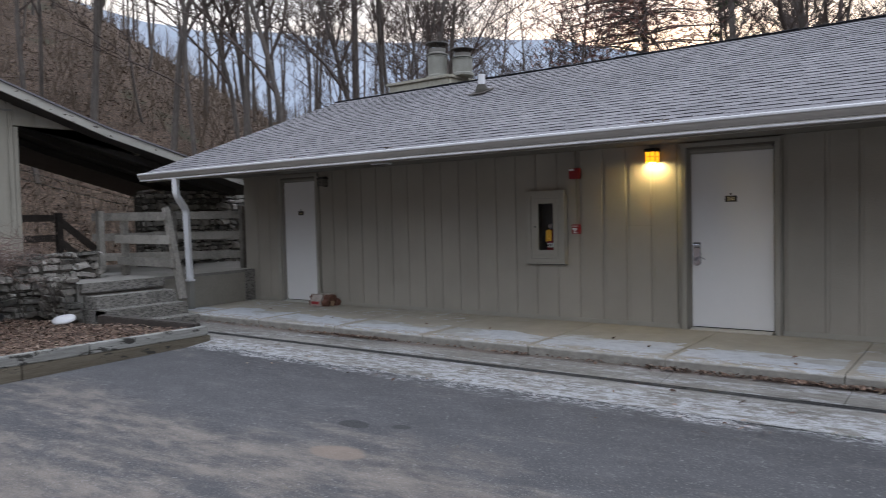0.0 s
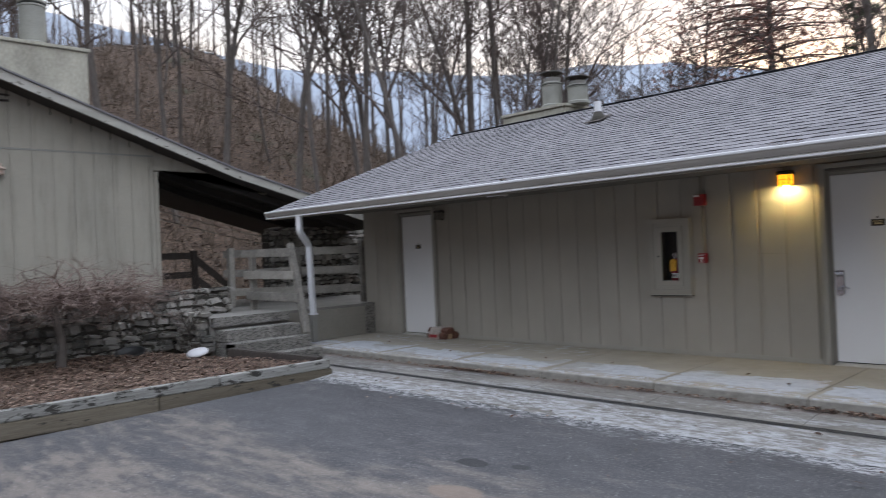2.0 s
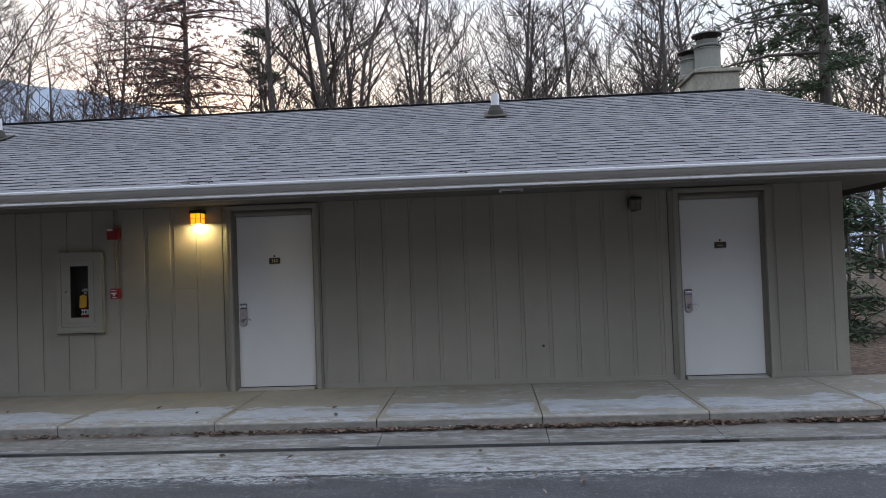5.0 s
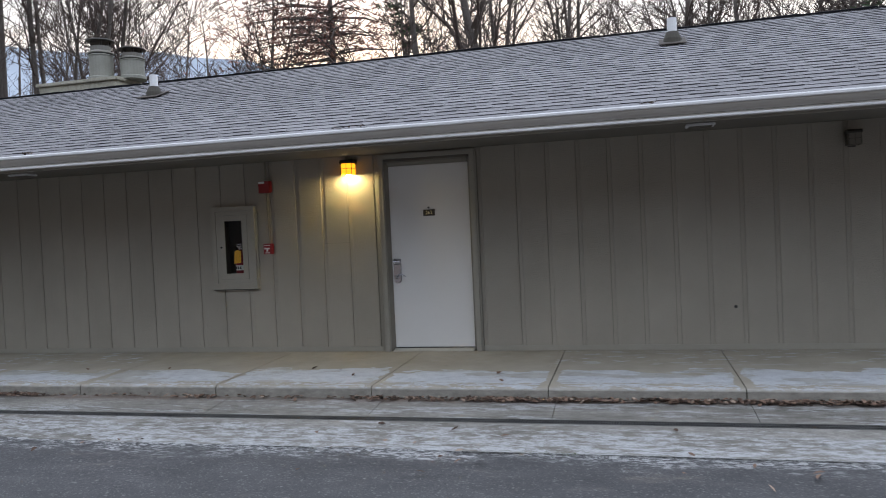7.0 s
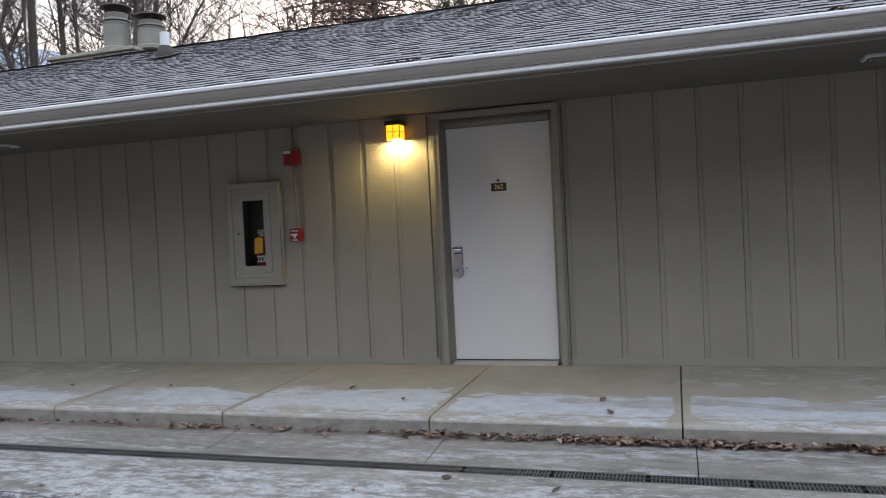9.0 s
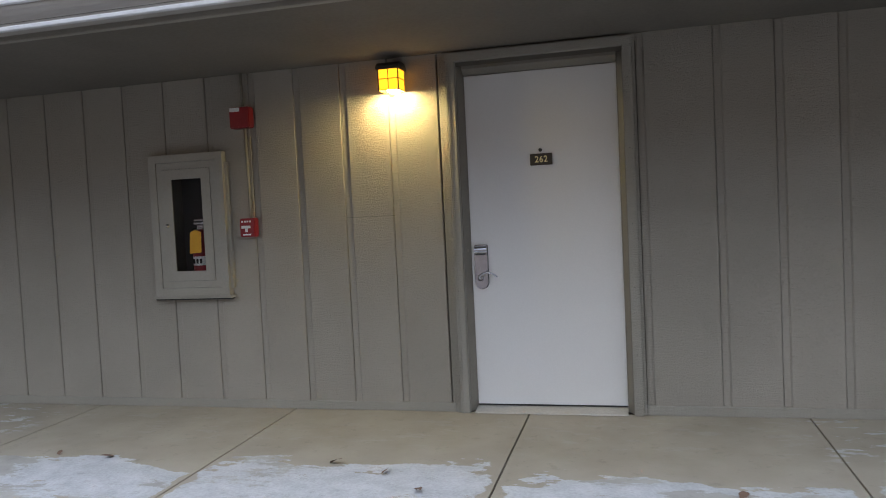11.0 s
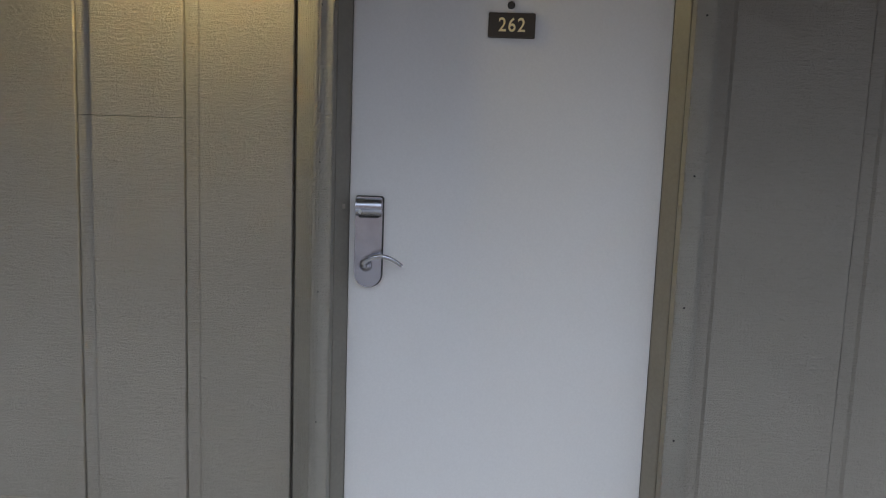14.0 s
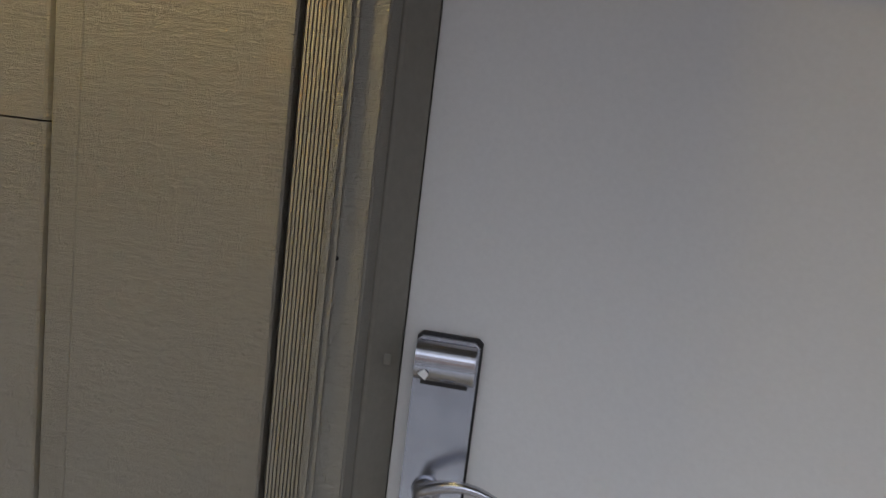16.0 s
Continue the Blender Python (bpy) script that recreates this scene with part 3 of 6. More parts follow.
# ---- motel: wall, doors, roof ----
WALL_X0, WALL_X1, SOFFIT = -8.6, 6.58, 2.20
DOORS = [(-7.16, 0.82), (0.0, 0.91), (5.21, 0.90)]
wall = empty("wall_north", (0, 0, 0), "motel wall of olive grey rough-sawn grooved siding", "wall", kind="structure")
CASE = 0.05
edges = [WALL_X0]
for c, w in DOORS:
    edges += [c - w / 2 - CASE, c + w / 2 + CASE]
edges.append(WALL_X1)
NICHE = (-2.512, -2.148, 0.852, 1.615)     # opening for the extinguisher cabinet
bm = bmesh.new()
for a, b in zip(edges[::2], edges[1::2]):
    if a < NICHE[0] < b:
        add_box(bm, a, NICHE[0], 0.022, 0.16, -0.02, SOFFIT)
        add_box(bm, NICHE[1], b, 0.022, 0.16, -0.02, SOFFIT)
        add_box(bm, NICHE[0], NICHE[1], 0.022, 0.16, -0.02, NICHE[2])
        add_box(bm, NICHE[0], NICHE[1], 0.022, 0.16, NICHE[3], SOFFIT)
    else:
        add_box(bm, a, b, 0.022, 0.16, -0.02, SOFFIT)
for c, w in DOORS:
    add_box(bm, c - w / 2 - CASE, c + w / 2 + CASE, 0.022, 0.16, 2.06 + CASE, SOFFIT)
part("backing", bm, M_GROOVE, wall)
part("base_board", box(WALL_X0, edges[1] - 0.06, -0.012, 0.02, 0.0, 0.055, 0.003), M_TRIM, wall)
part("base_board", box(edges[2] + 0.06, edges[3] - 0.06, -0.012, 0.02, 0.0, 0.055, 0.003), M_TRIM, wall)
part("base_board", box(edges[4] + 0.06, edges[5] - 0.06, -0.012, 0.02, 0.0, 0.055, 0.003), M_TRIM, wall)
part("base_board", box(edges[6] + 0.06, WALL_X1, -0.012, 0.02, 0.0, 0.055, 0.003), M_TRIM, wall)


def siding_board(w, h, lip=0.036):
    """A grooved siding board: a set-back lip along one edge and a raised rough face."""
    bm = bmesh.new()
    lip = min(lip, 0.4 * w)
    add_prism(bm, [(0.0, 0.020), (0.0, 0.008), (lip, 0.008), (lip + min(0.008, 0.2 * w), 0.0), (w - 0.007, 0.0), (w - 0.004, 0.003), (w - 0.004, 0.020)], "z", 0, h)
    me = bpy.data.meshes.new("siding_board")
    bm.to_mesh(me)
    bm.free()
    me.materials.append(M_SIDING)
    return me


board_cache = {}


def board(x, w, z0, z1):
    key = (round(w, 3), round(z1 - z0, 3))
    if key not in board_cache:
        board_cache[key] = siding_board(w, z1 - z0)
    ob = shared("siding_board", board_cache[key], wall, pose(x, 0, z0))
    return ob


PITCH = 0.318
GROOVE0 = -0.924
pieces = []
k0 = int((WALL_X0 - GROOVE0) / PITCH) - 1
for k in range(k0, 30):
    a, b = GROOVE0 + k * PITCH, GROOVE0 + (k + 1) * PITCH
    a, b = max(a, WALL_X0), min(b, WALL_X1)
    if b - a < 0.02:
        continue
    cuts = [(a, b)]
    for c, w in DOORS:
        lo, hi = c - w / 2 - 0.148, c + w / 2 + 0.112
        nxt = []
        for p, q in cuts:
            if q <= lo or p >= hi:
                nxt.append((p, q))
            else:
                if p < lo - 0.02:
                    nxt.append((p, lo))
                if q > hi + 0.02:
                    nxt.append((hi, q))
        cuts = nxt
    for p, q in cuts:
        if pieces and q - p < 0.1 and abs(pieces[-1][1] - p) < 0.001:
            pieces[-1] = (pieces[-1][0], q)
        elif pieces and pieces[-1][1] - pieces[-1][0] < 0.1 and abs(pieces[-1][1] - p) < 0.001:
            pieces[-1] = (pieces[-1][0], q)
        else:
            pieces.append((p, q))
SEAM_X, SEAM_Z = -1.05, 1.231     # a board pieced together from two lengths
for p, q in pieces:
    if p < SEAM_X < q:
        board(p, q - p, 0.055, SEAM_Z - 0.001)
        board(p, q - p, SEAM_Z + 0.001, SOFFIT)
        continue
    if q <= NICHE[0] or p >= NICHE[1]:
        board(p, q - p, 0.055, SOFFIT)
        continue
    board(p, q - p, 0.055, NICHE[2])
    board(p, q - p, NICHE[3], SOFFIT)
    if p < NICHE[0]:
        board(p, NICHE[0] - p, NICHE[2], NICHE[3])
    if q > NICHE[1]:
        board(NICHE[1], q - NICHE[1], NICHE[2], NICHE[3])
for c, w in DOORS:
    part("head_board", box(c - w / 2 - 0.147, c + w / 2 + 0.111, 0.0, 0.02, 2.06 + 0.10, SOFFIT), M_SIDING, wall)

# end walls and back wall close the building
tagged(part("wall_west", box(WALL_X0, WALL_X0 + 0.16, 0.165, 5.4, 0.0, 2.19), M_SIDING), "motel end wall of olive siding", "wall", kind="structure")
tagged(part("wall_east", box(WALL_X1 - 0.16, WALL_X1, 0.165, 5.4, 0.0, 2.5), M_SIDING), "motel end wall of olive siding", "wall", kind="structure")
tagged(part("wall_back", box(WALL_X0, WALL_X1, 5.405, 5.5, 0.0, 2.2), M_SIDING), "motel back wall of olive siding", "wall", kind="structure")


def lathe_y(x, y, z, profile, sides=18):
    """A turned body standing out from the door: (radius, reach) from the door outwards."""
    bm = lathe(profile, 0, 0, sides)
    bmesh.ops.transform(bm, matrix=pose(x, y, z, 90, 0, 0), verts=bm.verts)
    return bm


def lever_lock(parent, x, z):
    """A card lock: a tall steel escutcheon with a round foot, slot, hood and curved lever."""
    y = 0.06
    out = [(x + 0.040, z + 0.130)] + [(x + 0.040 * math.cos(a), z - 0.092 + 0.040 * math.sin(a)) for a in [-math.pi * i / 12 for i in range(13)]] + [(x - 0.040, z + 0.130), (x - 0.034, z + 0.136), (x + 0.034, z + 0.136)]
    back = [((px - x) * 1.06 + x, (pz - z) * 1.02 + z) for px, pz in out]
    lock = part("card_lock", prism(back, "y", y - 0.006, y - 0.0005), M_BLACK, parent, "brushed steel card lock with a curved lever")
    part("escutcheon", prism(out, "y", y - 0.020, y - 0.006), M_CHROME, lock)
    hood = [(y - 0.018 - 0.020 * math.sin(math.pi * i / 24), z + 0.106 + 0.027 * math.cos(math.pi * i / 24)) for i in range(25)]
    part("hood", prism(hood, "x", x - 0.038, x + 0.038), M_CHROME, lock, smooth=False)
    part("card_slot", box(x - 0.030, x + 0.030, y - 0.0225, y - 0.0202, z + 0.075, z + 0.080), M_BLACK, lock)
    v, f = [], []
    part("boss", lathe_y(x - 0.006, y - 0.020, z - 0.066, [(0.020, 0.0), (0.017, 0.008), (0.011, 0.014), (0.010, 0.022)]), M_CHROME, lock, smooth=True)
    arc = [Vector((x - 0.008 + 0.112 * t, y - 0.055 - 0.012 * math.sin(math.pi * t), z - 0.064 + 0.040 * math.sin(math.pi * (0.10 + 0.74 * t)) - 0.014 * t)) for t in [i / 10 for i in range(11)]]
    arc = [Vector((x - 0.006, y - 0.036, z - 0.066)), Vector((x - 0.010, y - 0.048, z - 0.060))] + arc
    tube_arrays(arc, [0.010, 0.010] + [0.0085 - 0.003 * i / 10 for i in range(11)], 10, v, f)
    lever = new("lever", mesh_of("lever", v, f, M_CHROME, True))
    lever.parent = lock
    for k, sx in enumerate((-0.02,)):
        part("thumb_mark", prism([(x + sx - 0.012, z + 0.093), (x + sx - 0.004, z + 0.100), (x + sx + 0.002, z + 0.094), (x + sx - 0.002, z + 0.086)], "y", y - 0.0395, y - 0.038), M_WHITE, lock)


def text_part(name, body, size, place, material, parent, depth=0.001):
    cu = bpy.data.curves.new(name, "FONT")
    cu.body, cu.size, cu.extrude, cu.align_x, cu.align_y = body, size, depth, "CENTER", "CENTER"
    cu.space_character, cu.offset = 1.16, 0.0006
    tmp = bpy.data.objects.new(name, cu)
    scene.collection.objects.link(tmp)
    dg = bpy.context.evaluated_depsgraph_get()
    me = bpy.data.meshes.new_from_object(tmp.evaluated_get(dg))
    bpy.data.objects.remove(tmp)
    me.materials.clear()
    me.materials.append(material)
    ob = new(name, me)
    ob.parent = parent
    ob.matrix_basis = Matrix.Translation(place) @ Euler((radians(90), 0, 0)).to_matrix().to_4x4() @ Matrix.Diagonal((0.86, 1, 1, 1))
    return ob


def motel_door(name, c, w, label, number, lock=True):
    d = empty(name, (0, 0, 0), label, "door", kind="structure")
    l, r, top = c - w / 2, c + w / 2, 2.06
    part("slab", box(l + 0.0015, r - 0.0015, 0.06, 0.105, 0.034, top - 0.004, 0.002), M_DOOR, d)
    # steel frame with a stop, seen as a dark stepped reveal
    for sx, e in ((-1, l), (1, r)):
        part("jamb", prism([(e + sx * 0.05, 0.012), (e + sx * 0.05, 0.16), (e, 0.16), (e, 0.057), (e + sx * 0.004, 0.052), (e + sx * 0.029, 0.016), (e + sx * 0.033, 0.012)], "z", 0.0, top + 0.05), M_FRAME, d)
    part("head", prism([(0.012, top + 0.033), (0.016, top + 0.029), (0.052, top + 0.004), (0.057, top), (0.16, top), (0.16, top + 0.05), (0.012, top + 0.05)], "x", l, r), M_FRAME, d)
    # wooden casing: a backing strip and a proud front strip
    for sx, e in ((-1, l - 0.035), (1, r + 0.035)):
        a, b = sorted((e, e + sx * 0.055))
        part("casing", box(a, b, -0.038, 0.012, 0.0, top + 0.075, 0.003), M_TRIM, d)
        if sx > 0:
            part("casing", box(e + 0.0555, e + 0.072, -0.020, 0.0, 0.0, top + 0.10, 0.003), M_TRIM, d)
            continue
        face = []
        for k in range(9):
            u = k / 9
            px, py = e - 0.108 + 0.0525 * u, -0.006 - 0.026 * u
            face += [(px, py), (px + 0.0036, py - 0.0018), (px + 0.0038, py + 0.0012)]
        part("casing", prism([(e - 0.108, 0.0)] + face + [(e - 0.0555, -0.032), (e - 0.0555, 0.0)], "z", 0.0, top + 0.10), M_TRIM, d)
    part("casing", box(l - 0.09, r + 0.09, -0.040, 0.012, top + 0.0755, top + 0.125, 0.003), M_TRIM, d)
    part("threshold", prism([(-0.045, 0.002), (-0.04, 0.010), (0.03, 0.026), (0.11, 0.028), (0.11, 0.002)], "x", l + 0.001, r - 0.001), mottled("aluminium_threshold_" + name, (0.30, 0.29, 0.26), (0.44, 0.42, 0.38), 5, 80, 0.5), d, "worn aluminium threshold")
    part("sweep", box(l + 0.004, r - 0.004, 0.056, 0.06, 0.029, 0.037), M_BLACK, d)
    # number plate with a peephole above
    plate = part("number_plate", box(c - 0.067, c + 0.066, 0.052, 0.0595, 1.489, 1.559, 0.002), M_BROWNPLATE, d, "dark number plate with gold numerals")
    text_part("numerals", number, 0.054, (c + 0.0, 0.0515, 1.5235), M_GOLD, plate)
    bm = lathe([(0.011, 0.0), (0.011, 0.006), (0.006, 0.008)], 0, 0, 16)
    bmesh.ops.transform(bm, matrix=pose(c - 0.004, 0.0598, 1.580, 90, 0, 0), verts=bm.verts)
    part("peephole", bm, M_DARKMETAL, d)
    if lock:
        lever_lock(d, l + 0.062, 0.887)
        part("strike_plate", box(l - 0.012, l - 0.003, 0.009, 0.0118, 0.988, 1.002, 0.001), M_TRIM, d)
    if number == "262":
        for x in (l - 0.083, l - 0.074):
            part("bead", box(x, x + 0.004, -0.0415, -0.0381, 0.0, top + 0.07), M_TRIM, d)
    # nail heads in the casing
    for sx, e in ((-1, l - 0.07), (1, r + 0.062)):
        for z in (0.36, 0.75, 1.12, 1.55, 1.95):
            bm = lathe([(0.003, 0.0), (0.003, 0.002)], 0, 0, 8)
            bmesh.ops.transform(bm, matrix=pose(e, -0.0375, z, 90, 0, 0), verts=bm.verts)
            part("nail", bm, M_BLACK, d)
    return d


motel_door("door_1", DOORS[0][0], DOORS[0][1], "narrow closed off-white utility door in the siding", "---", False)
motel_door("door_2", DOORS[1][0], DOORS[1][1], "closed off-white guest room door with card lock", "262")
motel_door("door_3", DOORS[2][0], DOORS[2][1], "closed off-white guest room door near the corner", "---")

# roof
RX0, RX1, EY, EZ, RY, RZ = -9.10, 7.5, -1.66, 2.255, 2.60, 3.87
SL = (RZ - EZ) / (RY - EY)
HIP, VERGE = 6.6, -8.65
roof = empty("roof", (0, 0, 0), "low roof of grey weathered asphalt shingles with a dark ridge", "roof", kind="structure")
BY = 2 * RY - EY
v = [(RX0, EY, EZ - 0.03), (RX1, EY, EZ - 0.03), (HIP, RY, RZ - 0.03), (VERGE, RY, RZ - 0.03), (RX0, BY, EZ - 0.03), (RX1, BY, EZ - 0.03)]
v += [(x, y, z - 0.05) for x, y, z in v]
f = [(0, 1, 2, 3), (3, 2, 5, 4), (1, 5, 2), (9, 8, 7, 6), (10, 11, 8, 9), (8, 11, 7), (0, 6, 7, 1), (1, 7, 11, 5), (5, 11, 10, 4), (4, 10, 9, 3), (3, 9, 6, 0)]
ob = new("decking", mesh_of("decking", v, f, M_DARKGAP))
ob.parent = roof
tagged(part("ceiling", box(RX0 + 0.3, RX1 - 0.3, -1.575, 5.4, SOFFIT + 0.001, SOFFIT + 0.025), M_SOFFIT), "brown painted soffit boards under the eave", "soffit", kind="structure")
part("fascia", box(RX0, RX1, -1.62, -1.58, 2.10, 2.235, 0.003), M_TRIM, roof)
for ya, yb, xa, xb, za, zb in ((EY, RY, RX0, VERGE, EZ, RZ), (RY, BY, VERGE, RX0, RZ, EZ)):
    vv = [(x + dx, y, z - dz) for x, y, z in ((xa, ya, za), (xb, yb, zb)) for dx, dz in ((-0.022, 0.04), (0.0, 0.04), (0.0, 0.18), (-0.022, 0.18))]
    ob = new("verge_board", mesh_of("verge_board", vv, [(0, 1, 2, 3), (7, 6, 5, 4), (0, 4, 5, 1), (1, 5, 6, 2), (2, 6, 7, 3), (3, 7, 4, 0)], M_SHADE_BOARDS))
    ob.parent = roof
tagged(part("wall_gable", prism([(0.165, 2.225), (5.4, 2.225), (5.4, 2.7), (RY, RZ - 0.12), (0.165, 2.8)], "x", WALL_X0 + 0.001, WALL_X0 + 0.15), M_SIDING), "gable end of olive siding", "wall", kind="structure")
# ridge cap
cap_me = bpy.data.meshes.new("ridge_cap")
cbm = prism([(-0.13, -0.056), (-0.13, -0.024), (0.0, 0.013), (0.13, -0.024), (0.13, -0.056), (0.0, -0.02)], "x", -0.012, 0.300)
cbm.to_mesh(cap_me)
cbm.free()
cap_me.materials.append(M_RIDGE)
rr_cap = random.Random(61)
for k in range(int((HIP - VERGE) / 0.295)):
    shared("ridge_cap", cap_me, roof, pose(VERGE + 0.295 * k, RY + rr_cap.uniform(-0.006, 0.006), RZ + rr_cap.uniform(-0.004, 0.006), 0, rr_cap.uniform(-1.3, 1.3), 0))

# gutter with a rolled lip
GX0, GX1 = -9.15, 7.55
prof = [(-1.622, 2.235), (-1.622, 2.135), (-1.64, 2.116), (-1.696, 2.116), (-1.700, 2.121), (-1.694, 2.142), (-1.702, 2.156), (-1.722, 2.176), (-1.736, 2.196), (-1.742, 2.210), (-1.742, 2.232), (-1.728, 2.238), (-1.726, 2.205), (-1.690, 2.150), (-1.685, 2.128), (-1.645, 2.128), (-1.630, 2.140), (-1.630, 2.235)]
gut = empty("gutter", (0, 0, 0), "long cream aluminium gutter along the eave", "gutter", kind="structure")
part("trough", prism(prof, "x", GX0, GX1), M_GUTTER, gut)
part("rolled_lip", prism([(-1.750, 2.214), (-1.754, 2.220), (-1.754, 2.236), (-1.746, 2.246), (-1.718, 2.248), (-1.718, 2.243), (-1.742, 2.236), (-1.743, 2.214)], "x", GX0, GX1), M_LIP, gut, "bright white rolled lip")
part("lower_bead", prism([(-1.7165, 2.114), (-1.7195, 2.118), (-1.7195, 2.130), (-1.7165, 2.134), (-1.7005, 2.134), (-1.7005, 2.114)], "x", GX0, GX1), M_LIP, gut, "pale lower bead")
part("end_cap", prism([(-1.622, 2.235), (-1.622, 2.135), (-1.64, 2.118), (-1.695, 2.118), (-1.742, 2.19), (-1.742, 2.236)], "x", GX0 - 0.004, GX0), M_WHITE_METAL, gut)
part("drip_edge", prism([(-1.60, 2.236), (-1.70, 2.228), (-1.70, 2.238), (-1.60, 2.250)], "x", RX0, RX1), M_WHITE_METAL, gut, "pale metal drip edge")
part("inner_trough", box(GX0 + 0.01, GX1 - 0.01, -1.70, -1.64, 2.15, 2.155), M_DARKGAP, gut)

# downspout: square pipe with two elbows
ds = empty("downspout", (0, 0, 0), "white square downspout with offset elbows against the landing", "downspout")
pts = rounded_path([(-8.17, -1.68, 2.13), (-8.19, -1.67, 1.86), (-8.29, -1.43, 1.62), (-8.30, -1.39, 0.45)], 0.07, 4)
v, fcs = [], []
tube_arrays(pts, [0.058] * len(pts), 4, v, fcs)
ob = new("pipe", mesh_of("pipe", v, fcs, M_WHITE_METAL))
ob.parent = ds
ob.matrix_parent_inverse = Matrix.Identity(4)
part("lower_pipe", box(-8.35, -8.25, -1.44, -1.34, -0.02, 0.47, 0.008), M_GREYPAINT, ds, "grey lower length of pipe")
part("strap", box(-8.357, -8.243, -1.447, -1.333, 0.44, 0.47, 0.003), M_WHITE_METAL, ds)


def vent_pipe(x, y):
    z = EZ + SL * (y - EY)
    t = empty("vent_pipe", (x, y, z), "white plastic vent pipe with dark flashing on the roof", "vent pipe", "roof vents")
    part("pipe", lathe([(0.055, -0.05), (0.055, 0.29), (0.047, 0.292), (0.045, 0.2)], 0, 0, 18), M_VENT, t, smooth=False)
    part("boot", lathe([(0.118, -0.03), (0.105, 0.05), (0.068, 0.13), (0.058, 0.125)], 0, 0, 18), M_DARKGAP, t, "black rubber flashing boot")
    bm = prism([(-0.19, -0.19 * SL + 0.022), (0.17, 0.17 * SL + 0.022), (0.17, 0.17 * SL + 0.032), (-0.19, -0.19 * SL + 0.032)], "x", -0.15, 0.15)
    part("flashing", bm, M_DARKWOOD, t)
    return t


vent_pipe(-4.18, 1.25)
vent_pipe(2.71, 1.36)


def chimney(x0, x1, y0, y1, z0, z1, flues, label):
    c = empty("chimney", ((x0 + x1) / 2, (y0 + y1) / 2, z0), label, "chimney", "motel chimneys")
    inv = Matrix.Translation((-(x0 + x1) / 2, -(y0 + y1) / 2, -z0))
    obs = [part("chimney_body", box(x0, x1, y0, y1, z0, z1 - 0.06, 0.01), M_CHIMNEY, c), part("crown", box(x0 - 0.04, x1 + 0.04, y0 - 0.04, y1 + 0.04, z1 - 0.06, z1, 0.01), M_CHIMNEY, c)]
    for fx, fy, h in flues:
        fl = part("flue", lathe([(0.235, z1), (0.235, z1 + 0.05), (0.205, z1 + 0.07), (0.205, z1 + h * 0.62)], fx, fy, 24), M_FLUE, c, smooth=False)
        for a, b, rad, m in ((0.57, 0.60, 0.218, M_FLUE), (0.605, 0.625, 0.212, M_BLACK), (0.63, 0.665, 0.222, M_FLUE)):
            part("band", lathe([(rad - 0.012, z1 + h * a), (rad, z1 + h * (a + 0.006)), (rad, z1 + h * (b - 0.006)), (rad - 0.012, z1 + h * b)], fx, fy, 24), m, fl)
        part("collar", lathe([(0.200, z1 + h * 0.665), (0.165, z1 + h * 0.70), (0.180, z1 + h * 0.80)], fx, fy, 20), M_GREYPAINT, fl)
        for q in range(5):
            a = 2 * math.pi * q / 5 + 0.4
            px, py = fx + 0.165 * math.cos(a), fy + 0.165 * math.sin(a)
            part("strut", box(px - 0.010, px + 0.010, py - 0.010, py + 0.010, z1 + h * 0.79, z1 + h * 0.93), M_DARKMETAL, fl)
        part("cap", lathe([(0.215, z1 + h * 0.915), (0.245, z1 + h * 0.925), (0.235, z1 + h * 0.955), (0.06, z1 + h)], fx, fy, 24), M_DARKMETAL, fl, "dark metal flue cap")
        obs.append(fl)
    for o in obs:
        o.matrix_parent_inverse = inv
    return c


chimney(-8.12, -6.5, 3.55, 4.4, 2.6, 4.28, [(-6.98, 3.80, 0.76), (-6.45, 3.95, 0.58)], "stucco chimney with two capped clay flues behind the ridge")
chimney(6.02, 6.72, 3.6, 4.6, 2.6, 4.45, [(6.32, 3.92, 0.68), (6.18, 4.32, 0.50)], "stucco chimney with capped flues near the roof's end")

# ---- breezeway landing, steps and fences ----
landing = tagged(part("landing", box(-13.0, -8.38, -3.24, 1.6, -0.3, 0.545, 0.008), M_LANDING), "grey concrete landing under the breezeway roof", "landing", kind="structure")
facing = part("facing", box(-8.3795, -8.372, -1.84, -0.215, -0.02, 0.50), M_SHADEWALL, None)
facing.name = "landing_face"
tagged(facing, "olive painted face of the landing", "wall", kind="structure")
tagged(part("landing_end", box(-8.46, -8.352, -0.21, -0.003, -0.004, 0.553, 0.012), M_STEP), "lichen-blackened concrete end of the landing wall", "wall", kind="structure")
stairs = empty("stairs", (-7.9, -2.55, -0.2), "four worn concrete steps blotched with black lichen", "stairs", kind="structure")
for k, (x0, z1) in enumerate(((-7.4, 0.0), (-7.7, 0.18), (-8.0, 0.36))):
    bm = box(x0 - 0.32 if k < 2 else -8.379, x0, -3.20 + 0.02 * k, -1.85, -0.28 if k == 0 else z1 - 0.19, z1, 0.012)
    part("tread", bm, M_STEP, stairs).matrix_parent_inverse = Matrix.Translation((7.9, 2.55, 0.2))
part("nosing", box(-8.379, -8.30, -3.22, -1.86, 0.40, 0.549, 0.012), M_STEP, stairs).matrix_parent_inverse = Matrix.Translation((7.9, 2.55, 0.2))
part("riser_block", box(-8.379, -7.73, -3.18, -1.87, -0.28, 0.165), M_STEP, stairs).matrix_parent_inverse = Matrix.Translation((7.9, 2.55, 0.2))


